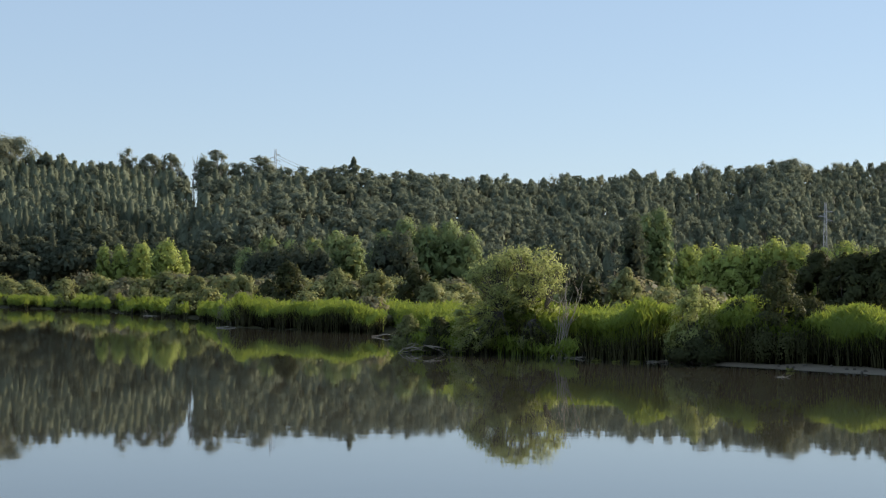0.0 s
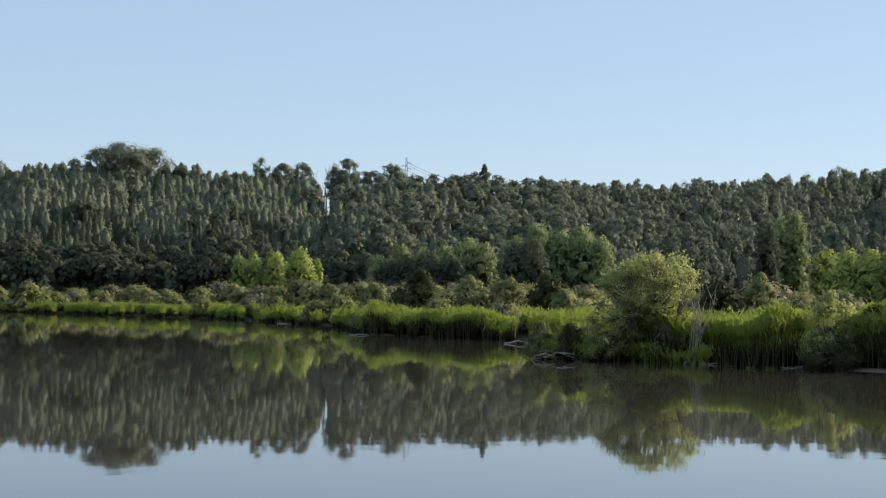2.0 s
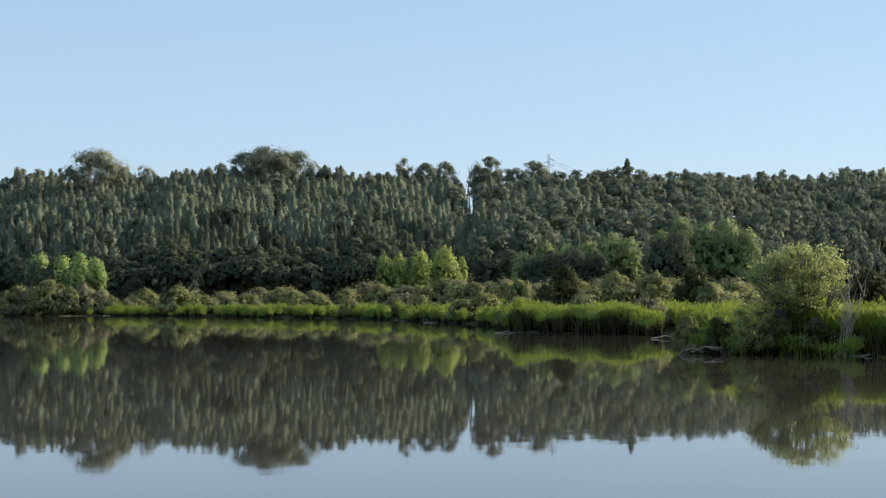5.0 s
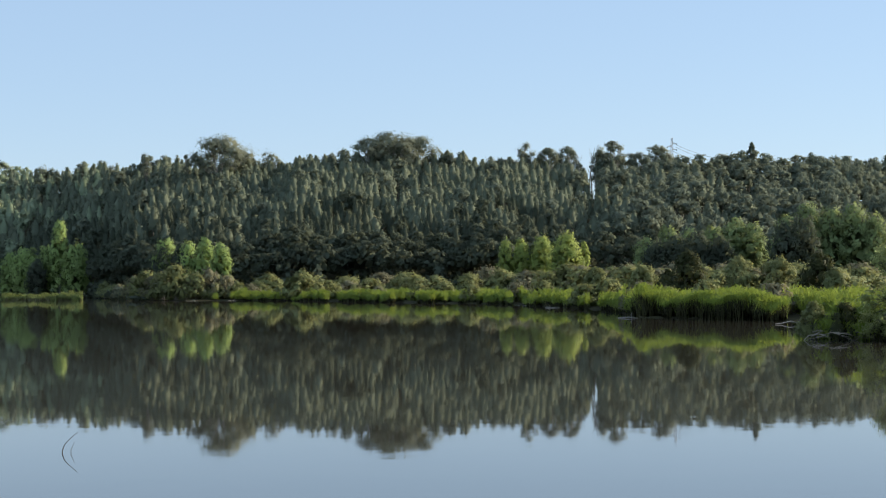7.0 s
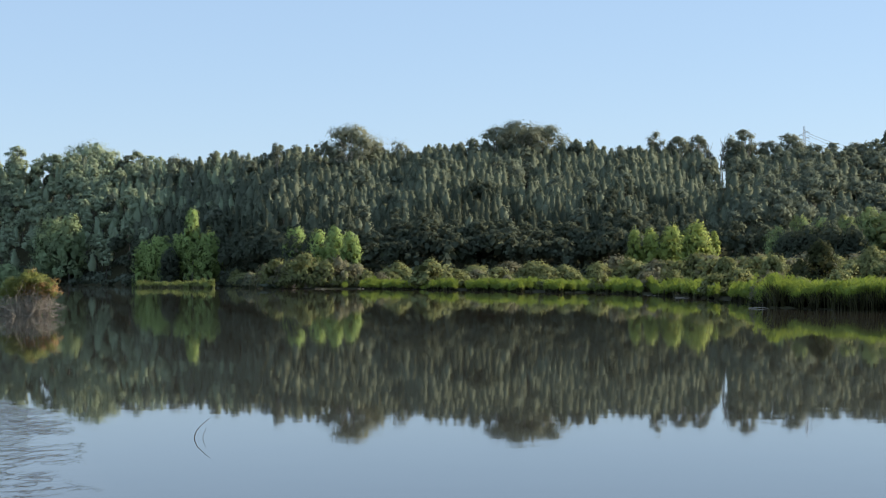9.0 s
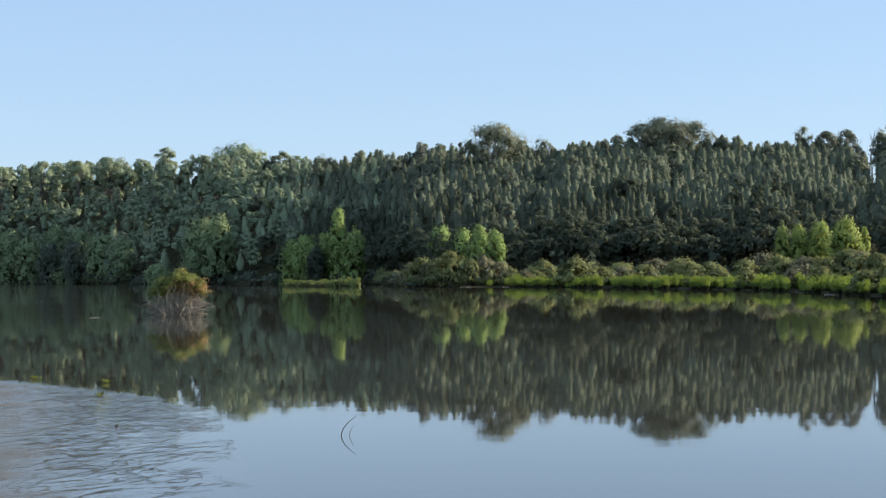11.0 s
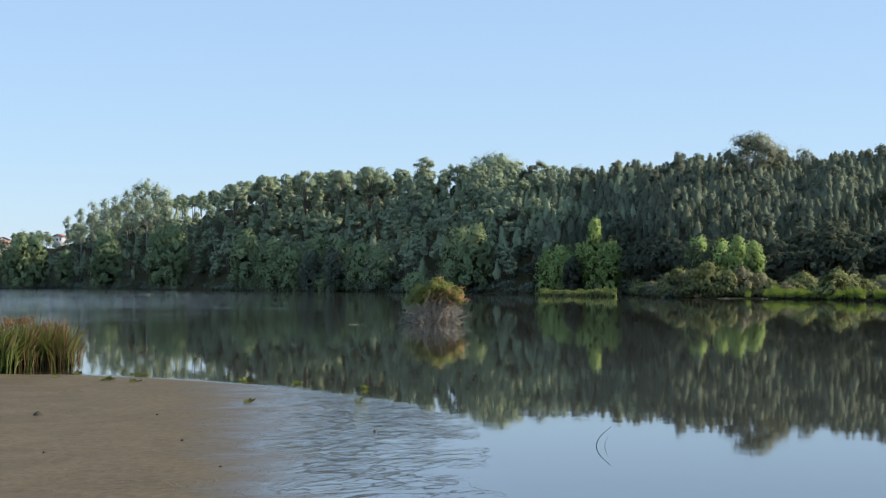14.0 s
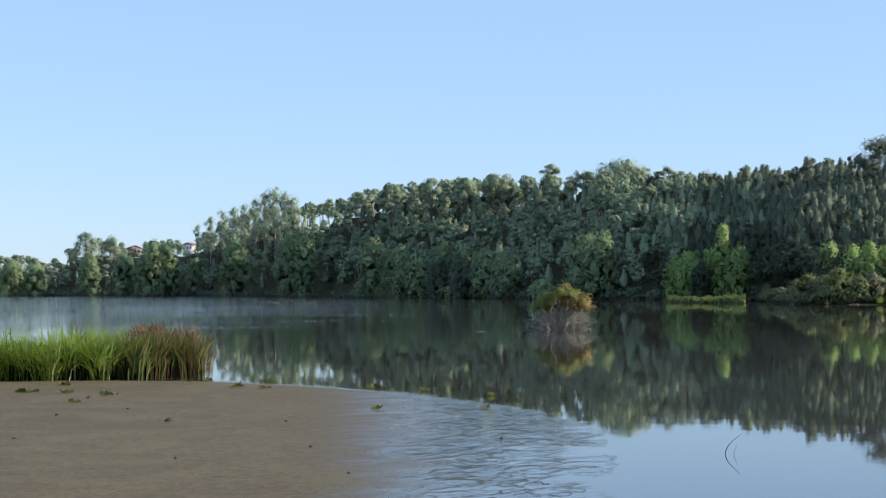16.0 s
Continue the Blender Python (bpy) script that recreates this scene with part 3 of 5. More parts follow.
def shrub_geometry(seed, h, w, n=900, size=0.32, twig=0.5):
    """Many-stemmed willow shrub: a mound of leafy masses from the ground up."""
    rng = np.random.default_rng(seed)
    g, wood = Geo(), Geo()
    masses = 20
    for i in range(masses):
        th = i * 2.4 + rng.normal(0, 0.3)
        u = (i + 0.5) / masses
        rise = math.cos(u * 1.45)
        rad = w * 0.4 * math.sin(u * 1.45) * rng.uniform(0.8, 1.15)
        r = w * rng.uniform(0.10, 0.17)
        top = h * (0.35 + 0.65 * rise) * rng.uniform(0.86, 1.05)
        tall = min(r * rng.uniform(0.8, 1.3), top * 0.5)
        c = np.array([rad * math.cos(th), rad * math.sin(th), top - tall])
        puff(rng, g, c, (r, r, tall), n // masses, size, 0.3, 0.45, 0.65, (0.8 * math.cos(th) * u, 0.8 * math.sin(th) * u, 0.3), 0.9 if size > 0.12 else 0.0, 0.45 if size > 0.12 else 0.6, back=14, coarse=0.5)
        wood.add(*tube(bent(rng, (rng.normal(0, 0.2), rng.normal(0, 0.2), -0.2), c, w * 0.03), [0.035, 0.03, 0.025, 0.018, 0.008], 4))
        for k in range(int(2 * twig)):
            e = c + rng.normal(0, r * 0.8, 3) + (0, 0, tall * 0.5)
            wood.add(*tube(bent(rng, c, e, 0.05, 2), [0.03, 0.02, 0.008], 3))
    for i in range(9):
        th = i * 0.7 + rng.normal(0, 0.2)
        puff(rng, g, (w * 0.36 * math.cos(th), w * 0.36 * math.sin(th), h * 0.2), (w * 0.16, w * 0.16, h * 0.22), n // (26 if size > 0.12 else 11), size, 0.3, 0.45, 0.65, (0.8 * math.cos(th), 0.8 * math.sin(th), 0.1), 0.9 if size > 0.12 else 0.0, 0.45 if size > 0.12 else 0.6, back=14, coarse=0.5)
    g.add(*inner(rng, (0, 0, h * 0.36), (w * 0.55, w * 0.55, h * 0.62), 80 if size > 0.12 else 300, w * (0.16 if size > 0.12 else 0.06)))
    return wood.whole(), g.whole()


def conifer_geometry(seed, h, w, n=700):
    rng = np.random.default_rng(seed)
    z = rng.uniform(0, 1, n) ** 1.3
    tier = 0.75 + 0.25 * np.cos(z * 40)
    r, th = w / 2 * (1 - z) ** 0.85 * tier * rng.uniform(0.4, 1, n), rng.uniform(0, 6.283, n)
    p = np.stack([r * np.cos(th), r * np.sin(th), h * (0.15 + 0.85 * z)], 1)
    return tube(bent(rng, (0, 0, -0.5), (0, 0, h * 0.97), 0.03), [0.25, 0.2, 0.14, 0.08, 0.02], 5), cards(rng, p, np.stack([np.cos(th), np.sin(th), 0 * th], 1), 0.7, 0.6)


def plant(name, geo, leaf_mat, wood_mat, az, d, label, category="tree", group="", turn=0.0, scale=(1, 1, 1), drop=0.0, stem="trunk", meshes=None):
    """Sets a tree or shrub on the ground at azimuth and distance."""
    if meshes is None:
        meshes = (Geo().add(*geo[0]).mesh(stem, wood_mat), Geo().add(*geo[1]).mesh("crown", leaf_mat))
    ob = thing(name, spot(az, d, float(ground_z(az, d)) - drop), label, category, group, turn, scale)
    part(stem, meshes[0], ob)
    part("crown", meshes[1], ob)
    return ob


# plantation and woodland on the hill
rng = np.random.default_rng(5)
gums = [gum_geometry(100 + i) for i in range(9)]
woods = [wood_geometry(200 + i) for i in range(8)]
gum_meshes = [(Geo().add(*g[0]).mesh("trunk", M_PALEBARK), Geo().add(*g[1]).mesh("crown", M_GUM)) for g in gums]
blue_meshes = [(Geo().add(*g[0]).mesh("trunk", M_BARK), Geo().add(*g[1]).mesh("crown", M_HAZEGUM)) for g in woods]
wood_meshes = [(Geo().add(*g[0]).mesh("trunk", M_BARK), Geo().add(*g[1]).mesh("crown", M_WOOD)) for g in woods]
forest, round_forest, blue_forest, shaded_wood, stems = Geo(), Geo(), Geo(), Geo(), Geo()
SPIKY = line((-16, 0.12), (2, 0.15), (6, 0.35), (8.5, 0.93), (26, 0.93), (28.5, 0.35), (32, 0.12), (50, 0.1))
SPACE = line((-16, 3.4), (-2, 3.4), (1, 4.8), (7, 4.2), (10, 2.5), (25, 2.6), (30, 6.0), (50, 8.5))
WIDE = line((-16, 0.62), (-2, 0.64), (2, 0.95), (8, 0.95), (27, 1.0), (50, 1.25))
LANES = [-16.0]
while LANES[-1] < 49.5:
    a = LANES[-1]
    mid = 0.5 * float(FOOT(a) + CREST(a))
    LANES.append(a + math.degrees(float(SPACE(a)) * (1 + max(0, mid - 600) / 900) / mid))
singles = 0
ROWS_UP = 20
for row in range(ROWS_UP + 3):
    u = row / ROWS_UP
    if u > 1.15:
        break
    for lane in range(len(LANES) - 1):
        gap = LANES[lane + 1] - LANES[lane]
        az = LANES[lane] + gap * (0.5 * (row % 2) + rng.normal(0, 0.17))
        d0 = FOOT(az) + (CREST(az) - FOOT(az)) * u
        d = d0 + rng.normal(0, 1.3)
        if abs(az - 8.1) < 0.3 and u > 0.86:
            continue
        spiky = rng.uniform() < SPIKY(az)
        k = rng.uniform(0.86, 1.06) * (0.96 + 0.2 * noise.noise((az * 0.5, u * 4, 1.0)))
        if u > 0.75:
            k = rng.uniform(0.88, 1.08) * (1 + 0.05 * math.sin(az * 2.7) + 0.04 * math.sin(az * 13.0 + 1))
        if u > 0.45 and min(abs(az - 43.81), abs(az - 42.05)) < 0.3:
            continue
        turn = rng.uniform(0, 6.28)
        p = spot(az, d, float(ground_z(az, d)))
        across = k * (rng.uniform(1.1, 1.45) if spiky else WIDE(az) * rng.uniform(0.85, 1.2))
        skyline = 0.93 < u < 1.08
        if skyline and singles < 297 and az > -14.5 and rng.uniform() < 0.8:
            singles += 1
            meshes = gum_meshes[rng.integers(9)] if spiky else blue_meshes[rng.integers(8)] if az > 26 else wood_meshes[rng.integers(8)]
            plant("gum_tree" if spiky else "woodland_tree", None, None, None, az, d,
                  "slender dark green gum tree on the hilltop" if spiky else "round-crowned dark green tree on the wooded hill", "tree", "trees on the hill", turn, (across, across, k), meshes=meshes)
            continue
        g = gums[rng.integers(9)] if spiky else woods[rng.integers(8)]
        # lower slope: shade put into the colour by a darker leaf material
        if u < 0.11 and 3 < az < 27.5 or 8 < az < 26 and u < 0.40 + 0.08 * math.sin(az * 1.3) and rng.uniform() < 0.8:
            shaded_wood.moved(g[1] if u > 0.11 else woods[rng.integers(8)][1], p, turn, (k * 0.95, k * 0.95, k * 0.95))
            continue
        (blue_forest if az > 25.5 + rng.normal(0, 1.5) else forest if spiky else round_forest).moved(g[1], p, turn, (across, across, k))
        stems.moved(g[0], p, turn, (k, k, k))
under, far_under = Geo(), Geo()
for i in range(420):
    a = rng.uniform(-15, 48)
    d = float(FOOT(a)) + rng.uniform(-7, 16)
    c = spot(a, d, float(ground_z(a, d)))
    hh, r = rng.uniform(2.5, 7.5) * (0.5 if a > 22 else 1.0), rng.uniform(1.6, 3.0)
    puff(rng, far_under if a > 27 else under, (c.x, c.y, c.z + hh * 0.4), (r, r, hh * 0.6), 60, 0.42 * (1 + max(0, d - 450) / 900), 0.3, hull=0.9, spread=0.4, back=30, coarse=0.5)
for i in range(300):
    a = rng.uniform(22.5, 48)
    d = float(SHORE(a)) + rng.uniform(0.5, 14)
    c = spot(a, d, float(ground_z(a, d)))
    hh, r = rng.uniform(0.7, 2.8) * (1 + max(0, d - 500) / 900), rng.uniform(1.5, 3.2)
    puff(rng, far_under if a > 27 else under, (c.x, c.y, c.z + hh * 0.4), (r, r, hh * 0.6), 50, 0.42 * (1 + max(0, d - 450) / 900), 0.3, hull=0.9, spread=0.4, back=30, coarse=0.5)
for i in range(430):
    a = rng.uniform(-16, 36)
    d = float(CREST(a)) + rng.uniform(4, 22)
    c = spot(a, d, float(ground_z(a, d)))
    if abs(a - 8.1) > 0.6:
        puff(rng, under, (c.x, c.y, c.z + 2.6), (2.8, 2.8, 3.6), 20, 0.6, 0.3, hull=0.9, spread=0.3, back=22)
undergrowth = tagged(new("undergrowth", under.mesh("undergrowth", M_UNDERSHADE)), "dark bushy undergrowth along the foot of the woods", "undergrowth", kind="stuff")
tagged(new("undergrowth", far_under.mesh("undergrowth", M_WOOD)), "grey-green bushes along the far shore", "undergrowth", kind="stuff")
hill_woods = tagged(new("hill_woods"), "dense dark green gum and pine woods covering the hillside", "woods", kind="stuff")
part("crowns", forest.mesh("crowns", M_GUM), hill_woods)
part("edge_crowns", shaded_wood.mesh("edge_crowns", M_UNDERSHADE), hill_woods, "dark green crowns with the lower slope's shade in their colour")
part("round_crowns", round_forest.mesh("round_crowns", M_WOOD), hill_woods)
part("blue_crowns", blue_forest.mesh("blue_crowns", M_HAZEGUM), hill_woods, "blue-grey crowns with haze in their colour")
part("trunks", stems.mesh("trunks", M_BARK), hill_woods)

# old gums that stand over the canopy: azimuth, distance, top over the horizon in parts of 3144, crown width, clumps
OLD_MIDDLE = [
    (19.9, 435, 264, 14.5, 21), (15.2, 430, 258, 9, 10), (14.4, 432, 271, 14, 20), (13.6, 434, 262, 11, 12), (18.32, 440, 236, 5.5, 8), (22.3, 440, 232, 4, 6),
    (21.0, 440, 228, 3, 5), (10.13, 425, 246, 5, 8), (9.4, 425, 238, 6, 8), (8.75, 428, 236, 6, 8), (7.75, 428, 238, 4.5, 6), (7.3, 425, 248, 6, 8),
    (5.85, 430, 240, 6, 8), (6.6, 430, 228, 6, 7), (3.9, 425, 220, 6, 8),
]
OLD_RIGHT = [
    (0.1, 430, 210, 7, 8), (-8.35, 480, 236, 5, 7), (-7.4, 480, 222, 4, 6), (-9.9, 480, 234, 8, 9), (-11.1, 480, 242, 10, 12), (-12.4, 490, 235, 6, 8),
    (-14.0, 490, 240, 7, 8), (28.2, 580, 232, 17, 18), (29.4, 580, 214, 7, 8), (30.45, 590, 222, 7, 8), (26.7, 565, 216, 6, 8), (32.2, 610, 210, 10, 10),
    (33.2, 620, 198, 8, 8), (34.3, 640, 200, 8, 9), (35.6, 680, 188, 8, 9),
]
OLD_LEFT = [
    (36.6, 700, 172, 9, 9), (39.35, 800, 183, 9, 12), (39.05, 800, 176, 7, 9), (38.75, 800, 168, 7, 9), (39.65, 800, 172, 7, 9), (39.95, 800, 164, 8, 10),
    (40.3, 805, 152, 7, 9), (40.65, 810, 148, 6, 8), (41.0, 820, 142, 6, 8), (41.4, 820, 131, 5, 8), (41.8, 830, 116, 4, 7), (45.3, 1060, 103, 16, 12),
    (44.5, 1060, 95, 12, 9),
]
OLD = OLD_MIDDLE + OLD_RIGHT + OLD_LEFT
for a in (-5.8, -5.0, -3.6, -2.9, -1.4, -0.7, 1.6, 2.2, 11.2, 12.1, 12.6, 16.4, 17.3, 19.0, 23.4, 24.3, 25.6, 31.3):
    OLD.append((a, float(CREST(a)) - 4, float(CANOPY(a)) + 8 + 7 * math.sin(a * 5.0), 4.5 + 1.5 * math.sin(a * 3.0), 7))
for i, (a, d, up, w, n) in enumerate(OLD):
    d = max(d, float(FOOT(a)) + 40)
    z = float(ground_z(a, d))
    h = EYE + (up + 5) * d / 3144.0 - z
    plant("old_gum_tree", old_gum_geometry(300 + i, h, w * (1.7 if 38 < a < 43 else 1.12), n + (6 if a > 43 else 0), 0.12 if a > 43 else 0.45 if h > 20 else 0.35, 0.38 if d < 600 else 0.55, tall=a > 38 and a < 43 or w < 6), M_HAZEGUM if a > 26 else M_OLDGUM, M_BARK if 26 < a < 38 else M_PALEBARK, a, d,
          "tall old gum tree with pale limbs and open flat tufts", "tree", "old gums on the skyline", i * 1.3)
for i, (a, d, up) in enumerate([(5.93, 396, 182), (5.6, 398, 170), (7.85, 424, 228), (8.0, 426, 210), (8.12, 424, 236), (8.34, 426, 224)]):
    z = float(ground_z(a, d))
    top = EYE + up * d / 3144.0 - z
    lean = 1.6 * math.sin(i * 2.0)
    bare = thing("bare_trunk", spot(a, d, z), "tall bare pale gum trunk with stub branches on the hillside", "tree", "bare trunks on the hill")
    stem = part("trunk", Geo().add(*tube([(0, 0, -0.5), (lean * 0.3, 0, top * 0.5), (lean, 0, top)], [0.2, 0.15, 0.06], 6)).mesh("trunk", M_PALEBARK), bare)
    for k in range(3):
        q = top * (0.6 + 0.12 * k)
        side = 1.0 if (i + k) % 2 else -1.0
        part("branch", Geo().add(*tube([(lean * 0.7, 0, q), (lean * 0.7 + side * 0.6, 0.2, q + 0.9), (lean * 0.7 + side * 0.8, 0.3, q + 1.9)], [0.07, 0.05, 0.02], 4)).mesh("branch", M_PALEBARK), bare)
h = EYE + 240 * 425 / 3144 - float(ground_z(2.92, 425))
plant("conifer_tree", conifer_geometry(9, h, 13.0, 1500), M_WOOD, M_BARK, 2.92, 425, "dark pointed conifer above the woods", "tree")


# broad-leaved trees along the foot of the hill: azimuth, distance, top over the horizon, width, fresh or not
BROAD_CLEARING = [
    (10.8, 312, 80, 3.2, 1), (10.3, 312, 81, 4.0, 1), (9.63, 312, 86, 4.8, 1), (8.85, 305, 91, 6.0, 1), (8.28, 310, 76, 2.3, 1), (6.3, 300, 88, 5, 0),
    (5.6, 300, 95, 5, 0), (4.9, 300, 98, 5, 0), (4.2, 300, 104, 5, 0), (3.5, 298, 108, 5, 0), (2.95, 298, 113, 5, 0), (1.9, 290, 118, 5.5, 0),
    (1.2, 290, 134, 6, 0), (0.5, 290, 138, 6, 0), (-0.2, 290, 136, 6, 0),
]
BROAD_MARSH = [
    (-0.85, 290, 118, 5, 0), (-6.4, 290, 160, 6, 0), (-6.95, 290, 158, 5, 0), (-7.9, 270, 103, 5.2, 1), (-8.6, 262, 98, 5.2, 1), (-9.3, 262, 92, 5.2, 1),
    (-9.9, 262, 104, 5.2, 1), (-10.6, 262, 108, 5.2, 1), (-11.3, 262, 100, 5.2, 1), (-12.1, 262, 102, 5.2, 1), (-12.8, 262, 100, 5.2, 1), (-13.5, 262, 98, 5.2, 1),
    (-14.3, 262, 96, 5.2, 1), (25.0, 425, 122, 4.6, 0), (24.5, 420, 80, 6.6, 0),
]
BROAD_COVE = [
    (25.4, 415, 76, 5.4, 0), (26.0, 425, 72, 5.6, 0), (26.5, 430, 62, 4.4, 0), (19.95, 402, 78, 4.6, 0), (20.45, 402, 88, 5.0, 0), (21.0, 405, 82, 5.6, 0),
    (21.7, 405, 86, 6, 0), (36.2, 600, 96, 9, 0), (35.3, 585, 80, 10, 0), (34.75, 580, 70, 8, 0), (33.9, 570, 92, 7, 0), (33.2, 565, 84, 8, 0),
    (32.5, 560, 76, 8, 0), (31.9, 555, 66, 7, 0), (29.35, 500, 104, 8, 0),
]
BROAD_FAR = [
    (28.85, 500, 110, 7, 0), (30.74, 470, 22, 5.5, 0), (33.6, 560, 24, 7, 0), (33.0, 560, 22, 7, 0), (38.5, 720, 112, 10, 0), (38.9, 720, 105, 9, 0),
    (40.6, 820, 95, 11, 0), (42.75, 960, 90, 10, 0), (43.2, 960, 93, 10, 0), (43.5, 965, 68, 9, 0), (44.15, 970, 68, 9, 0), (41.9, 950, 62, 7, 0),
    (45.2, 1050, 70, 10, 0), (46.9, 1130, 55, 12, 0), (47.6, 1130, 58, 12, 0),
]
BROAD = BROAD_CLEARING + BROAD_MARSH + BROAD_COVE + BROAD_FAR
for i, (a, d, up, w, fresh) in enumerate(BROAD):
    up += 8 * math.sin(i * 2.3) if -5 > a or 0 < a < 7 else 0
    d = min(d, float(FOOT(a)) - 7)
    h = EYE + up * d / 3144.0 - float(ground_z(a, d))
    plant("poplar_tree" if d < 420 else "broadleaf_tree", poplar_geometry(400 + i, h, w * (1.15 if d < 420 else 1.5), int(min(6500, max(700, (50 if d < 330 else 28 if d < 520 else 21) * w * 1.15 * h))), 0.27 if d < 330 else 0.34 if d < 420 else 0.46 if d < 520 else 0.5), M_FRESH if fresh else M_POPLAR if a < 15 else M_LEAF if a < 27.5 else M_HAZEPOPLAR, M_BARK, a, d,
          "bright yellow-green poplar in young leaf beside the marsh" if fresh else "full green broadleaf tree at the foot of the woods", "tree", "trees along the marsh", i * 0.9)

# dark trees added in front of the poplars, shade put into their colour
SHADED_TREES = [(6.0, 288, 74, 5.0), (5.4, 288, 84, 6.0), (4.7, 288, 88, 6.0), (4.0, 288, 82, 5.5), (1.9, 282, 110, 5.0), (1.35, 282, 117, 5.0), (-6.1, 284, 150, 4.4), (21.2, 394, 78, 5.0), (21.8, 394, 74, 5.5), (25.7, 412, 50, 5.0), (34.1, 562, 62, 8.0), (33.4, 557, 66, 8.0), (32.7, 552, 64, 8.0), (32.0, 547, 58, 8.0)]
for i, (a, d, up, w) in enumerate(SHADED_TREES):
    d = min(d, float(FOOT(a)) - 9)
    h = EYE + up * d / 3144.0 - float(ground_z(a, d))
    plant("shaded_tree", poplar_geometry(470 + i, h, w * 1.2, 2200, 0.34 if a < 30 else 0.5), M_UNDERSHADE if a < 30 else M_WOOD, M_BARK, a, d, "dark green tree added in front of lighter poplars, shade in its colour", "tree", "alders along the marsh", i * 1.7)

# willow shrubs between reeds and hill
shrubs = [shrub_geometry(500 + i, 4.6, 6.4, 900, 0.28, 0.1) for i in range(6)]
shrub_sets = []
for mat in (M_WILLOW, M_GREYWILLOW):
    shrub_sets.append([(Geo().add(*g[0]).mesh("stem", M_TWIG), Geo().add(*g[1]).mesh("crown", mat)) for g in shrubs])
rng = np.random.default_rng(8)
for i in range(125):
    a = rng.uniform(-9, 23.4)
    lo = SHORE(a) + (45 if a > 7 else 75)
    d = rng.uniform(lo, max(lo + 12, FOOT(a) - 6)) if a < 15 else rng.uniform(SHORE(a) + 6, max(SHORE(a) + 14, FOOT(a) - 4))
    k = rng.uniform(0.65, 1.15)
    grey = rng.uniform() < 0.15
    plant("willow_shrub", None, None, None, a, d, "grey-brown willow shrub in the marsh" if grey else "rounded olive-green willow shrub behind the reeds", "shrub", "willows in the marsh",
          rng.uniform(0, 6.28), (k * 1.15, k * 1.15, k * rng.uniform(0.66, 0.95)), stem="stem", meshes=shrub_sets[int(grey)][rng.integers(6)])

for i in range(26):
    a = -0.5 + i * 0.5 + rng.normal(0, 0.12)
    d = rng.uniform(262, 280)
    k = rng.uniform(0.85, 1.2)
    plant("willow_shrub", None, None, None, a, d, "olive-brown willow shrub below the poplars", "shrub", "willows in the marsh",
          rng.uniform(0, 6.28), (k * 1.1, k * 1.1, k * 0.95), stem="stem", meshes=shrub_sets[int(i % 3 == 0)][rng.integers(6)])
for i, a in enumerate((2.3, 3.1, 4.4, 5.6, 6.5, 7.5, 8.3, 9.6, 10.5, 11.9, 12.8, 13.6, 14.9, 15.7, 16.9, 18.1, 19.0)):
    d = float(SHORE(a)) + rng.uniform(4, 16)
    k = rng.uniform(0.4, 0.62)
    plant("willow_shrub", None, None, None, a, d, "low dark olive willow shrub among the reeds", "shrub", "willows in the marsh",
          rng.uniform(0, 6.28), (k * 1.1, k * 1.1, k), stem="stem", meshes=shrub_sets[int(i % 4 == 0)][rng.integers(6)])
for i in range(15):
    a = 19.6 + i * 0.28 + rng.normal(0, 0.07)
    d = float(SHORE(a)) + rng.uniform(5, 11)
    k = rng.uniform(0.55, 1.3)
    plant("willow_shrub", None, None, None, a, d, "grey-brown willow shrub along the waterline" if i % 2 else "olive willow shrub along the waterline", "shrub", "willows in the marsh",
          rng.uniform(0, 6.28), (k * 0.95, k * 0.95, k * 1.08), stem="stem", meshes=shrub_sets[i % 2][rng.integers(6)])

# ---- reeds ----
def blades(rng, base, height, width, lean, geo, middle=None):
    """Grass blades: a strip of three pieces that bends over towards its tip, outwards from the middle of its tussock."""
    n = len(base)
    th = rng.uniform(0, 2 * math.pi, n)
    if middle is not None:
        th = np.arctan2(base[:, 1] - middle[1], base[:, 0] - middle[0]) - math.pi / 2 + rng.normal(0, 0.5, n)
    side = np.stack([np.cos(th), np.sin(th), 0 * th], 1)
    go = np.stack([-np.sin(th), np.cos(th), 0 * th], 1)
    h, w, ln = (np.asarray(k)[:, None] for k in (height, width, lean))
    rows = []
    for u, k in ((0, 0.8), (0.45, 1.0), (0.8, 0.7), (1.0, 0.08)):
        c = base + np.array([0, 0, 1]) * h * (u - 0.25 * ln * u ** 3) + go * h * ln * u ** 2.2
        rows += [c - side * w * k / 2, c + side * w * k / 2]
    v = np.stack(rows, 1).reshape(-1, 3)
    o = np.arange(n)[:, None] * 8
    f = np.concatenate([o + [0, 1, 3, 2], o + [2, 3, 5, 4], o + [4, 5, 7, 6]], 1).reshape(-1, 4)
    rise = np.tile(np.repeat((0.1, 0.35, 0.7, 1.0), 2), n)[:, None]
    geo.add(v, f, np.repeat(go, 8, 0) * (1.0 - 0.6 * rise) + np.array([0, 0, 1.0]) * rise)


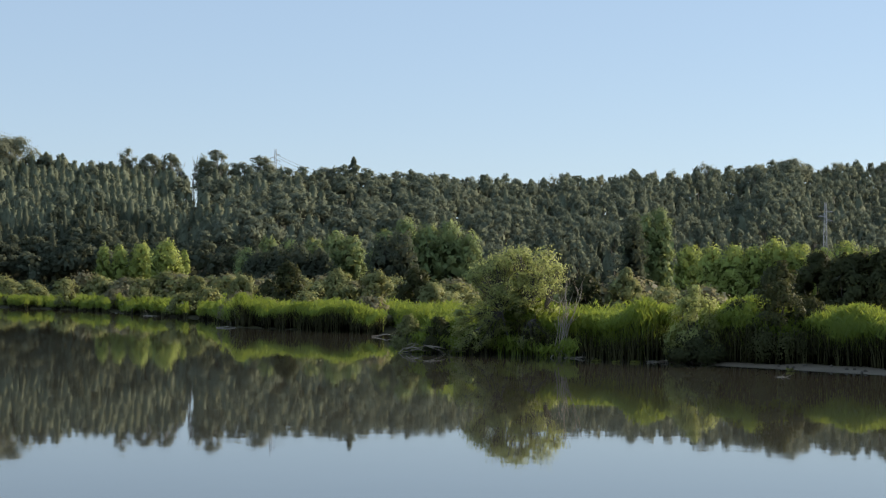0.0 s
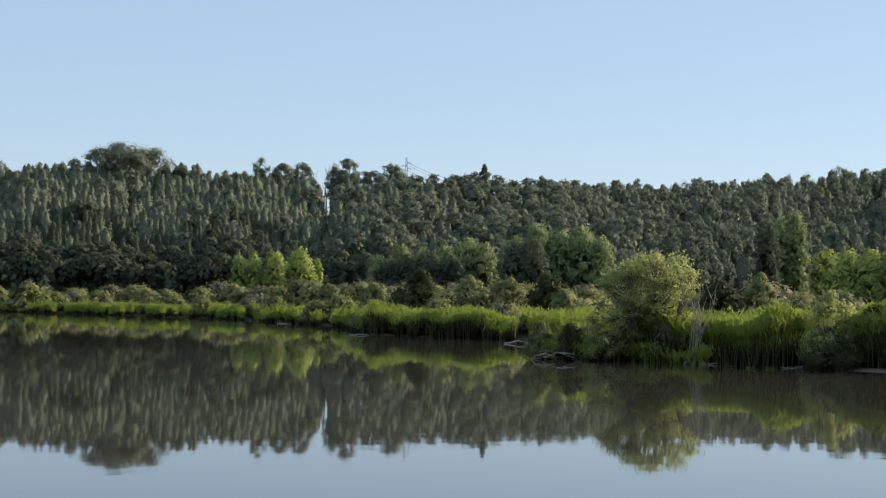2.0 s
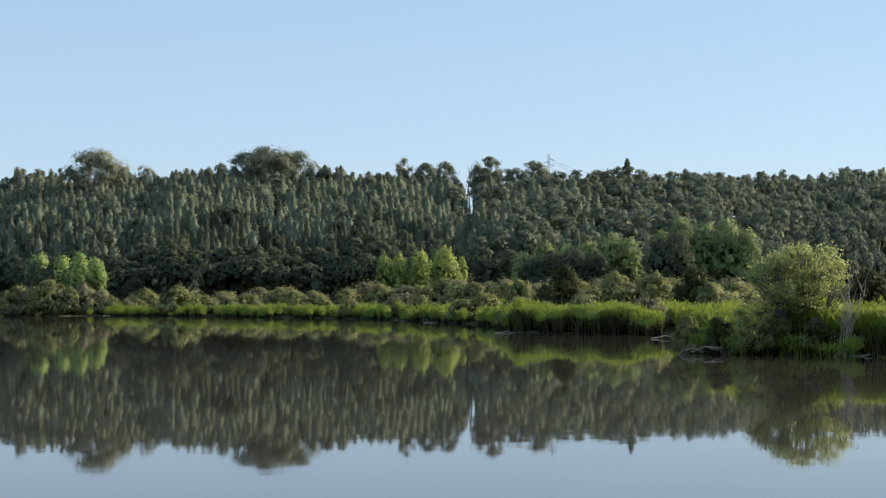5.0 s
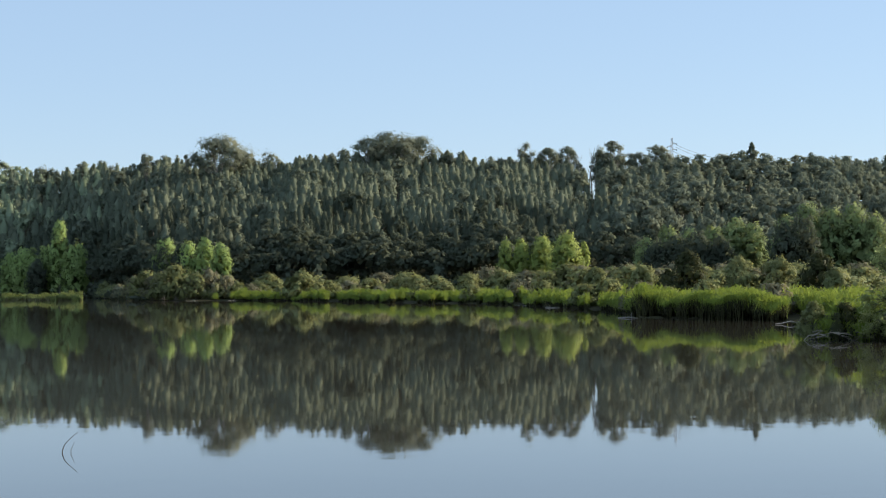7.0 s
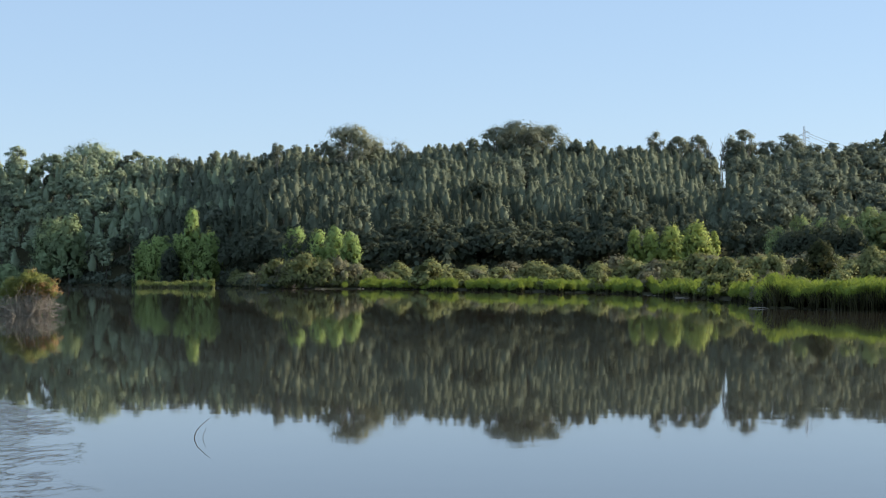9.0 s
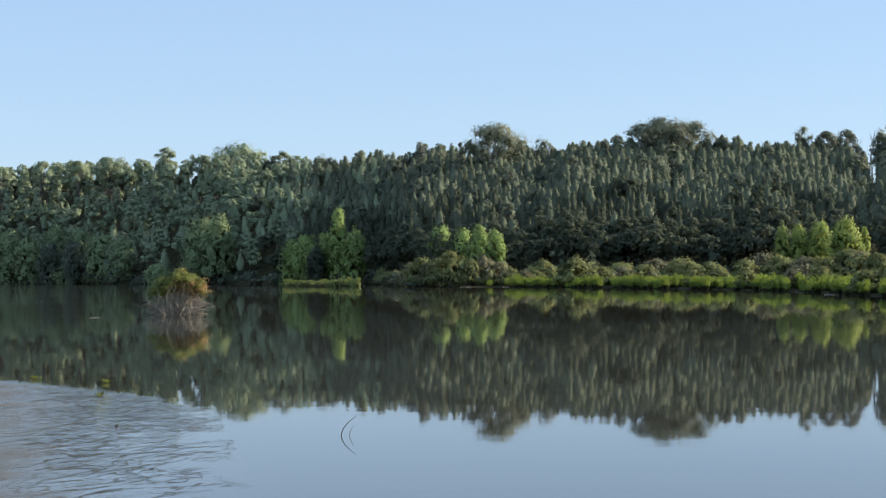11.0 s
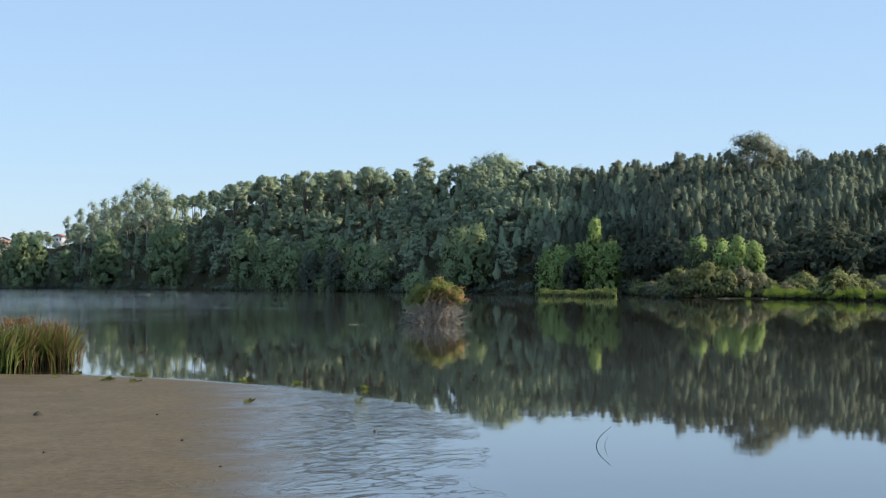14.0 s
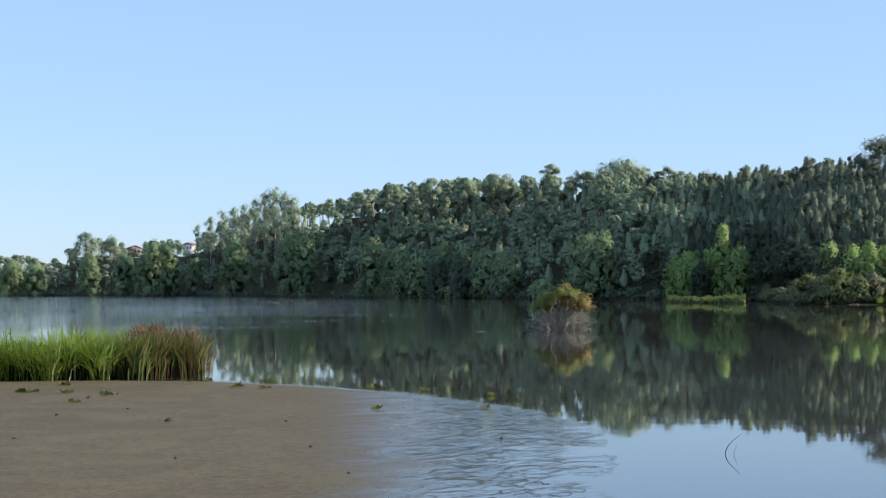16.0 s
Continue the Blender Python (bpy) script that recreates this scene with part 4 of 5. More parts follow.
def reed_bed(name, az0, az1, depth, seed, label, offset=0.0, high=2.2, wobble=3.2, gap=-9.0, dense=1.0, stems=0.0, lump=0.75, back=1.0, skirt=0.0, leaf=M_REED, core=M_SHADECORE):
    """Reeds along an indented, bulging front over a solid core added to block the sun, with a lumpy level top behind
    it.
    """
    rng = np.random.default_rng(seed)
    # heart is the sun-blocking core; dead holds the dark blades painted as shade
    green, pale, heart, dead = Geo(), Geo(), Geo(), Geo()

    def front_line(a):
        far = float(SHORE(a))
        step = wobble * (noise.noise((a * far * 0.0055, seed, 0.3)) + 0.7 * noise.noise((a * far * 0.016, seed, 4.1)))
        if math.sin(a * 2.1 + 1.0) + math.sin(a * 5.3) < gap:
            step += 16.0
        return far + offset + max(-0.6, step)

    def top(a, d, back_by):
        p = spot(a, d)
        n = noise.noise((p.x * 0.38, p.y * 0.22, seed)) + 0.6 * noise.noise((p.x * 0.9, p.y * 0.5, seed + 3))
        return high * (1 + lump * n * (1.0 if back_by < 4 else 0.55) - 0.12 * math.exp(-back_by / 0.6))

    reach = math.radians(az1 - az0) * float(SHORE((az0 + az1) / 2))
    cols = int(max(24, reach / 0.35))
    sets = np.concatenate([[0.0, 0.12, 0.45, 1.0, 1.8, 3.0], np.linspace(4.5, depth, 8) if depth > 5 else [depth]])
    v, o = [], []
    for i in range(cols + 1):
        a = az0 + (az1 - az0) * i / cols
        f0 = front_line(a)
        for k, b in enumerate(sets):
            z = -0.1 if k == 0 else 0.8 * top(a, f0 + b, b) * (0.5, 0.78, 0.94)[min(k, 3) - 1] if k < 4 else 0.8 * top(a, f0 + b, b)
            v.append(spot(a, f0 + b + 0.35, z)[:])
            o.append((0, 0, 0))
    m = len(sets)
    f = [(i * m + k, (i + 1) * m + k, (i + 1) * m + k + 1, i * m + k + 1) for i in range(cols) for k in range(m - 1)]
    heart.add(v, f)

    def sow(count, near, far, tall, lean):
        a = rng.uniform(az0, az1, count)
        b = near + (far - near) * rng.uniform(0, 1, count) ** 1.25
        f0 = np.array([front_line(x) for x in a])
        d = f0 + b
        base = np.array([spot(x, y)[:] for x, y in zip(a, d)])
        h = np.array([top(x, y, w) for x, y, w in zip(a, d, b)])
        low = np.where(b > 1.2, 0.66 * h, 0.0)
        base[:, 2] = low - 0.05
        width = np.maximum(0.015, d * 0.00023) * rng.uniform(0.6, 1.5, count)
        if d.min() < 135:
            m = np.repeat(np.arange(count), 2)
            fall = np.where(b < 1.2, 0.25 if skirt > 0.6 else 0.6, 0.3)[m]
            q = base[m] + np.stack([rng.normal(0, 0.12, len(m)), rng.normal(0, 0.12, len(m)), 0 * m], 1)
            q[:, 2] = h[m] * (1.02 - fall * rng.uniform(0, 1, len(m)) ** 1.3)
            green.add(*cards(rng, q, np.tile((0.0, -0.35, 0.8), (len(m), 1)), 0.26 * (1 + d.mean() / 300), 0.5, 0.16, 0.55))
        blades(rng, base, (h * rng.uniform(*tall, count) - low), width, rng.uniform(*lean, count) * np.where(b > 1.2, 1.2, 0.8), green)

    thick = 2.0 if SHORE(az0) < 80 else 1.0
    sow(int(reach * 240 * dense * thick), -0.3, 1.6, (0.5, 1.04), (0.15, 0.8))
    sow(int(reach * 240 * dense * thick), 1.0, 5.0, (0.85, 1.06), (0.3, 1.1))
    if depth > 5:
        sow(int(reach * 7 * (depth - 4) * back), 4.0, depth, (0.92, 1.1), (0.3, 1.0))
    # dark blades along the foot: the front's shade put into their colour
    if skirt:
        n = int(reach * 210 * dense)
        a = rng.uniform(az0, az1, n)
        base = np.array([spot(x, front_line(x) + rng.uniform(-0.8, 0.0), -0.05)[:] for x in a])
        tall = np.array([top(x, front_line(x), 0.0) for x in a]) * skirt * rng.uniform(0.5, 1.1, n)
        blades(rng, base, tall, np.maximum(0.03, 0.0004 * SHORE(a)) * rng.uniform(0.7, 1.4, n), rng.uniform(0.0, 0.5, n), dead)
    if stems:
        n = int(reach * 26 * stems)
        a = rng.uniform(az0, az1, n)
        a = a[[noise.noise((x * 3.0, seed, 9.0)) > -0.05 for x in a]]
        base = np.array([spot(x, front_line(x) - rng.uniform(0.1, 0.7), -0.1)[:] for x in a])
        blades(rng, base, high * rng.uniform(0.25, 0.62, len(a)), np.full(len(a), 0.04), rng.uniform(0, 0.12, len(a)), pale)
    ob = tagged(new(name), label, "reeds", kind="stuff")
    part("blades", green.mesh("blades", leaf), ob)
    if pale.n:
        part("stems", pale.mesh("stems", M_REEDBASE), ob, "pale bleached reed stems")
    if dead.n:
        part("dead_skirt", dead.mesh("dead_skirt", M_SHADEBLADE), ob, "dark blades in place of shade along the foot of the reeds")
    part("dead_leaves", heart.mesh("dead_leaves", core, True), ob, "solid core added inside the reeds to block the sun")
    return ob


reed_bed("reed_bed", -16, -7.2, 14, 21, "tall green reeds behind a mud bank", 3.2, 1.95, 1.5, lump=0.3, skirt=0.85)
reed_bed("reed_bed", -7.6, -4.0, 22, 22, "tall fresh green reeds along the water", 0.8, 1.85, 2.0, stems=1.0, lump=0.5, skirt=0.65)
reed_bed("reed_bed", -4.2, 0.35, 22, 25, "green reeds behind the willow on the point", 1.3, 1.7, lump=0.5, skirt=0.75)
reed_bed("sedge_fringe", -4.3, 0.95, 2.5, 27, "low green sedges along the foot of the point", 0.2, 0.8, 0.5, lump=0.5, dense=0.6)
reed_bed("reed_bed", 1.9, 6.9, 45, 23, "dense bright green reed bed with a dark front", 1.0, 1.55, 5.0, lump=0.6, skirt=0.9)
reed_bed("reed_bed", -0.6, 2.1, 30, 28, "green reeds across the inlet behind the point", 34.0, 1.6, dense=0.7)
reed_bed("reed_bed", 24.3, 26.75, 5, 26, "low pale green reeds on an islet below the woods", -80.0, 1.2, 2.0, dense=0.8, stems=3.0, leaf=M_PALEREED, core=M_REED)
reed_bed("reed_bed", 6.8, 20.2, 55, 24, "distant low bright green reed fringe in separate clumps", 0.3, 1.25, 13.0, gap=-1.3, dense=0.6, stems=0.6, back=0.8, skirt=0.45, core=M_REED)


# ---- tree and bushes on the point ----
def leafy_tree():
    rng = np.random.default_rng(31)
    wood, leaf = Geo(), Geo()
    tufts = []
    while len(tufts) < 250:
        x, z = rng.uniform(-2.8, 1.9), rng.uniform(0.25, 4.25)
        upper = ((x + 0.2) / (1.78 + 0.22 * math.sin(z * 4.5))) ** 2 + ((z - 3.1 - 0.12 * x) / 1.22) ** 2 < 1
        lower = -2.6 < x < 1.4 and z < 2.5 - 0.3 * abs(x + 0.6) and rng.uniform() < 0.55
        if (upper and rng.uniform() < 0.85) or lower:
            tufts.append((x, rng.normal(0, 0.55), z, rng.uniform(0.14, 0.32)))
    feet = [np.array([rng.normal(0.1, 0.3), rng.normal(0, 0.2), -0.1]) for k in range(7)]
    knees = [f + (rng.normal(0, 0.35), rng.normal(0, 0.2), rng.uniform(1.2, 2.2)) for f in feet]
    for f, k in zip(feet, knees):
        wood.add(*tube(bent(rng, f, k, 0.05, 3), [0.055, 0.048, 0.04, 0.032], 6))
    mid = np.array([-0.1, 0, 2.2])
    for x, y, z, r in tufts:
        c = np.array([x, y, z])
        n = int(175 * (r / 0.32) ** 2 * (1.0 if x > 0 or z > 2.8 else 1.15))
        p, o = blob(rng, c, (r * 1.5, r * 1.3, r * 1.0), n, 0.98, 0.5)
        leaf.add(*cards(rng, p, unit(o + 0.9 * unit((c - mid)[None, :])), 0.09, 0.6, 0.6))
        k = min(knees, key=lambda q: np.linalg.norm(q - c))
        wood.add(*tube(bent(rng, k, c, 0.07, 4), [0.018, 0.015, 0.012, 0.008, 0.004], 4))
        for j in range(3):
            wood.add(*tube(bent(rng, c + (k - c) * rng.uniform(0.05, 0.4), c + rng.normal(0, r * 0.7, 3), 0.04, 2), [0.012, 0.008, 0.003], 3))
    return wood, leaf


wood, leaf = leafy_tree()
ob = thing("willow_tree", spot(-2.6, 71, 0.05), "young pale green willow on the reedy point", "tree", turn=radians(-2.75))
part("trunk", wood.mesh("trunk", M_BARK), ob)
part("crown", leaf.mesh("crown", M_BIRCH), ob)

rng = np.random.default_rng(33)
ob = thing("dead_shrub", spot(-3.75, 69.2, 0.0), "bare bleached stems standing at the water's edge", "shrub", turn=radians(-3.8))
for i in range(9):
    g = Geo()
    x = rng.normal(-0.1, 0.16)
    top = (x + rng.uniform(-0.1, 1.0), rng.normal(0, 0.2), rng.uniform(2.0, 3.4))
    path = bent(rng, (x, 0, -0.1), top, 0.05, 5)
    g.add(*tube(path, [0.019, 0.017, 0.015, 0.012, 0.008, 0.004], 5))
    for k in range(5):
        b = path[rng.integers(2, 5)]
        g.add(*tube(bent(rng, b, b + rng.normal(0, 0.22, 3) + (0, 0, 0.3), 0.03, 2), [0.011, 0.008, 0.003], 3))
    part("stem", g.mesh("stem", M_BROWNTWIG), ob)
for x in (-0.35, 0.4, 0.55):
    part("root", Geo().add(*tube(bent(rng, (0, 0, 0.35), (x, -0.2, -0.05), 0.04, 2), [0.025, 0.02, 0.015], 4)).mesh("root", M_TWIG), ob)


def bush(az, d, h, w, mat, label, seed, n=5200, size=0.085, name="bush"):
    plant(name, shrub_geometry(seed, h, w, n, size, 0.25), mat, M_BARK, az, d, label, "shrub", turn=seed, stem="stem")


bush(-8.05, 66.3, 2.75, 2.2, M_BIRCH, "pale grey-green bush among the reeds", 41)
bush(-10.75, 65.2, 3.0, 2.6, M_DARKBUSH, "dark green alder bush over the mud bank", 42)
bush(-11.7, 65.6, 2.3, 2.6, M_DARKBUSH, "dark green alder bush beside the reeds", 43)
bush(-9.4, 67.0, 2.2, 1.6, M_DARKBUSH, "dark green alder bush under the reeds", 46)
bush(-7.3, 68.2, 1.7, 1.6, M_DARKBUSH, "low dark bush at the edge of the reeds", 47)
# added in front of the pale bush to darken its base
bush(-8.2, 65.5, 1.2, 2.3, M_DARKBUSH, "low dark bush added over the dark base of a paler one", 48, 3600)
bush(1.05, 73.6, 1.45, 1.5, M_WILLOW, "low green bush at the tip of the point", 44, 2600)
bush(0.1, 72.6, 1.5, 1.4, M_DARKBUSH, "low dark bush on the point", 45, 2600)
for i, (a, d, h, w) in enumerate([(-10.8, 112, 4.4, 4.5), (-12.0, 110, 5.0, 4.5), (-13.0, 108, 5.2, 4.5), (-14.1, 108, 5.3, 5)]):
    bush(a, d, h, w, M_DARKBUSH, "large dark willow thicket behind the reeds", 60 + i, 6500, 0.2, "willow_thicket")
for i, (a, d, h, w) in enumerate([(5.0, 150, 4.7, 3.9), (7.9, 172, 3.7, 3.9), (6.4, 190, 4.0, 4.5), (5.6, 165, 3.2, 3), (3.4, 160, 4.4, 4.5), (2.2, 160, 4.3, 4.2), (0.9, 142, 4.3, 3.6), (0.4, 135, 3.2, 2.6), (-5.9, 140, 4.4, 3.4), (-4.6, 140, 4.0, 3.5)]):
    bush(a, d, h, w, M_DARKBUSH if i % 3 == 0 else M_WILLOW, "dark rounded willow shrub in the marsh", 70 + i, 2600, 0.22, "willow_shrub")

# ---- islet bush ----
rng = np.random.default_rng(51)
ob = thing("islet_bush", spot(30.18, 110, 0.0), "round bush of bleached branches and brown-green leaves standing in the water", "shrub", turn=radians(30))


def islet_top(x):
    """Height of the bush's outline across its width."""
    return 0.95 + 1.6 * max(0.0, 1 - ((x - 0.3) / 1.75) ** 2) ** 0.6 + 0.18 * math.sin(4.3 * x)


leaf, rust = Geo(), Geo()
for i in range(150):
    x = rng.uniform(-1.75, 1.85)
    y = rng.normal(0, 0.5)
    top = islet_top(x) * rng.uniform(0.55, 1.0)
    base = np.array([x * 0.5 + rng.normal(0, 0.4), y * 0.6, -0.1])
    e = np.array([x, y, top])
    t = rng.uniform(0.014, 0.03)
    part("branch", Geo().add(*tube(bent(rng, base, e, 0.17, 4), [t, t * 0.85, t * 0.7, t * 0.5, t * 0.2], 4)).mesh("branch", M_BROWNTWIG), ob)
    if top > 1.3:
        q, o = blob(rng, e, (0.36, 0.32, 0.27), 105, 0.9, 0.4)
        (rust if rng.uniform() < (0.5 if top < 2.0 and x > -0.2 else 0.06) else leaf).add(*cards(rng, q, o + (0, 0, 0.5), 0.105, 0.6, 0.6))
    elif i % 3 == 0:
        q, o = blob(rng, e, (0.25, 0.25, 0.18), 30, 0.95, 0.4)
        (rust if x > -0.6 else leaf).add(*cards(rng, q, o, 0.085, 0.8, 0.5))
for i in range(230):
    x = rng.uniform(-1.9, 1.95)
    z = rng.uniform(0, 1) ** 1.4 * 1.3
    p = np.array([x * 0.8, -0.2 + rng.normal(0, 0.45), z])
    e = p + (rng.normal(0.25 * np.sign(x), 0.55), rng.normal(0, 0.3), rng.uniform(-0.6 * z, 0.5))
    part("branch", Geo().add(*tube(bent(rng, p, e, 0.08, 3), [0.02, 0.016, 0.011, 0.004], 4)).mesh("branch", M_TWIG if i % 2 else M_BROWNTWIG), ob)
part("crown", leaf.mesh("crown", M_ISLE), ob)
part("withered_leaves", rust.mesh("withered_leaves", M_RUST), ob)

# ---- cattails on the near left ----
rng = np.random.default_rng(61)
for i in range(34):
    a = 42.05 + i * 0.275 + rng.normal(0, 0.08)
    d = 50.2 + (1.6 if i % 2 else 0.0) + rng.uniform(-0.5, 0.7)
    brown = a < 43.9
    tall = 1.1 * rng.uniform(0.84, 1.06)
    ob = thing("cattail_clump", spot(a, d, 0.0), "clump of dark green cattails with rust-brown heads" if brown else "clump of bright green cattails by the mud", "reeds", "cattails beside the mud")
    g = Geo()
    n = 190
    p = np.concatenate([rng.normal(0, 0.16, (n, 2)), np.zeros((n, 1))], 1)
    blades(rng, p, rng.uniform(0.5, 1.5, n) * tall, rng.uniform(0.022, 0.05, n), rng.uniform(0.1, 0.9 if brown else 1.5, n), g, (0, 0))
    part("tuft", g.mesh("tuft", M_DARKCAT if brown else M_CATTAIL), ob)
    # dark inner blades added as the shade between the leaves
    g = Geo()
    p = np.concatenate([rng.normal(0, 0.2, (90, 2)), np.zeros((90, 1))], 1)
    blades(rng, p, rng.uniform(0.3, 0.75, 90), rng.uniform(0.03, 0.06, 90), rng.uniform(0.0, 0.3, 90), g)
    part("dead_core", g.mesh("dead_core", M_SHADEBLADE), ob, "dark blades added for the shade inside the clump")
    for k in range(6):
        g = Geo()
        blades(rng, np.array([[rng.normal(0, 0.25), rng.normal(0, 0.25), 0.0]]), rng.uniform(0.3, 0.8, 1), rng.uniform(0.03, 0.06, 1), rng.uniform(0.4, 1.4, 1), g, (0, 0))
        part("dead_leaf", g.mesh("dead_leaf", M_REEDBASE), ob, "pale dead leaf bent to the mud")
    if brown:
        g = Geo()
        dry = a < 43.0
        n = 260 if dry else 90
        p = np.concatenate([rng.normal(0, 0.22, (n, 2)), np.zeros((n, 1))], 1)
        blades(rng, p, rng.uniform(0.7 if dry else 1.1, 1.5, n), rng.uniform(0.012, 0.026, n), rng.uniform(0.05, 0.7, n), g, (0, 0))
        low = 0.7 if dry else 1.25
        q, o = blob(rng, (0, 0, (low + 1.4) / 2), (0.3, 0.3, (1.5 - low) / 2 + 0.06), 330 if dry else 120, 0.9, 0.3)
        g.add(*cards(rng, q, o + (0, 0, 0.4), 0.11, 0.7, 0.22, 0.6))
        part("dry_tuft", g.mesh("dry_tuft", M_DRYREED), ob, "dry rust-brown heads and stalks")

# ---- water hyacinths ----
rng = np.random.default_rng(71)
FLOATS = [(41.45, 48.1, 0.18), (40.55, 45.1, 0.32), (39.56, 46.9, 0.45), (39.71, 44.2, 0.17), (36.21, 44.1, 0.28), (36.16, 36.1, 0.14), (34.54, 42.6, 0.19), (32.39, 40.7, 0.18), (32.58, 36.2, 0.10),
          (-11.12, 60.6, 0.22), (-6.2, 65.4, 0.3), (-5.6, 65.2, 0.25), (-5.0, 66.2, 0.3),
          (47.16, 43.8, 0.42), (45.90, 43.2, 0.30), (45.65, 39.5, 0.20), (44.60, 42.1, 0.27), (45.95, 46.7, 0.24), (42.16, 46.8, 0.12)]
for a, d, w in FLOATS:
    g = Geo()
    for k in range(max(14, int(110 * w))):
        x, y = rng.uniform(-w / 2, w / 2), rng.uniform(-w / 2, w / 2)
        th, ti = rng.uniform(0, 6.28), rng.uniform(0.2, 1.05)
        s = rng.uniform(0.035, 0.08)
        out = np.array([math.cos(th) * math.cos(ti), math.sin(th) * math.cos(ti), math.sin(ti)])
        side = np.array([-math.sin(th), math.cos(th), 0])
        b = np.array([x, y, 0.005])
        g.add([b, b + out * s + side * s * 0.6, b + out * s * 2, b + out * s - side * s * 0.6], [(0, 1, 2, 3)])
    ob = thing("water_hyacinth", spot(a, d, 0.0), "yellow-green water hyacinth floating near the shore", "plant", "floating plants")
    part("rosette", g.mesh("rosette", M_HYACINTH), ob)

# ---- bent twig in the water ----
g = Geo()
g.add(*tube([(0.0, 0, -0.03), (0.0, 0, 0.03), (0.03, 0, 0.11), (0.10, 0, 0.19), (0.22, 0, 0.29)], [0.008, 0.008, 0.007, 0.005, 0.003], 5))
g.add(*tube([(0.13, 0, -0.03), (0.12, 0, 0.03), (0.145, 0, 0.09), (0.17, 0, 0.15)], [0.005, 0.004, 0.003, 0.002], 5))
ob = thing("bent_twig", spot(24.95, 26.4, 0.0), "thin dark bent twig standing in still water", "twig", turn=radians(24.4))
part("stem", g.mesh("stem", M_BARK), ob)


# ---- power line ----
def pylon(az, d, top, w, label):
    z = float(ground_z(az, d))
    h = EYE + top * d / 3144.0 - z
    ob = thing("power_pylon", spot(az, d, z), label, "pylon", "power line", radians(az))
    foot, head = w / 2, w * 0.12
    legs = [(-1, -1), (1, -1), (1, 1), (-1, 1)]
    for x, y in legs:
        part("leg", Geo().add(*tube([(x * foot, y * foot, -0.5), (x * head, y * head, h)], [0.085, 0.06], 4)).mesh("leg", M_STEEL), ob)
    g = Geo()
    n = 12
    for i in range(n):
        for k in range(4):
            (x0, y0), (x1, y1) = legs[k], legs[(k + 1) % 4]
            r0, r1 = foot + (head - foot) * i / n, foot + (head - foot) * (i + 1) / n
            if i % 2:
                x0, y0, x1, y1 = x1, y1, x0, y0
            g.add(*tube([(x0 * r0, y0 * r0, h * i / n), (x1 * r1, y1 * r1, h * (i + 1) / n)], [0.035, 0.035], 4))
    part("lattice", g.mesh("lattice", M_STEEL), ob)
    for down, side in ((1.6, 1), (2.35, -1), (3.1, 1)):
        arm = part("crossarm", Geo().add(*tube([(0, 0, h - down), (side * 1.25, 0, h - down)], [0.08, 0.05], 4)).add(*tube([(0, 0, h - down + 0.4), (side * 1.25, 0, h - down)], [0.04, 0.04], 4)).mesh("crossarm", M_STEEL), ob)
        part("insulator", Geo().add(*tube([(side * 1.2, 0, h - down), (side * 1.2, 0, h - down - 0.35)], [0.07, 0.07], 6)).mesh("insulator", M_GLASS), arm)
    return ob


pylon(-12.14, 300, 169, 1.1, "grey steel lattice pylon among trees")
pylon(5.44, 470, 252, 1.5, "grey steel lattice pylon behind the hilltop")


# ---- houses on the far shore ----
def house(az, d, base, w, h, deep, turn, label, coat):
    ob = thing("house", spot(az, d, EYE + base * d / 3144.0), label, "house", "houses on the far hill", radians(az) + turn)
    low = float(ground_z(az, d)) - EYE - base * d / 3144.0 - 0.3

    def box(x0, x1, y0, y1, z0, z1):
        v = [(x, y, z) for z in (z0, z1) for y in (y0, y1) for x in (x0, x1)]
        return v, [(0, 2, 3, 1), (4, 5, 7, 6), (0, 1, 5, 4), (2, 6, 7, 3), (0, 4, 6, 2), (1, 3, 7, 5)]
    part("wall", Geo().add(*box(-w / 2, w / 2, -deep / 2, deep / 2, low, h)).mesh("wall", coat), ob)
    e, r = 0.7, w * 0.22
    x, y = w / 2 + e, deep / 2 + e
    v = [(-x, -y, h), (x, -y, h), (x, y, h), (-x, y, h), (0, -y, h + r), (0, y, h + r)]
    v += [(p[0], p[1], p[2] + 0.25) for p in v]
    part("roof", Geo().add(v, [(6, 10, 11, 9), (10, 7, 8, 11), (0, 3, 5, 4), (4, 5, 2, 1), (0, 4, 10, 6), (4, 1, 7, 10), (3, 9, 11, 5), (5, 11, 8, 2), (0, 6, 9, 3), (1, 2, 8, 7)]).mesh("roof", M_ROOF), ob)
    for side in (-1, 1):
        part("gable", Geo().add([(-w / 2, side * deep / 2, h), (0, side * deep / 2, h), (w / 2, side * deep / 2, h), (0, side * deep / 2, h + r * w / (w + 2 * e))], [(0, 1, 2, 3)]).mesh("gable", M_WALL), ob)
    for x in (-0.3, 0.0, 0.3):
        win = part("window", Geo().add(*box(x * w - 0.5, x * w + 0.5, -deep / 2 - 0.06, -deep / 2 + 0.1, h - 2.2, h - 0.9)).mesh("window", M_GLASS), ob)


house(43.81, 1145, 70, 8.0, 2.0, 6, 0.25, "low ochre house with a terracotta roof among trees", M_OCHRE)
house(42.05, 1092, 72, 7, 3.2, 6, -0.5, "white two-storey house with a terracotta roof among trees", M_WALL)
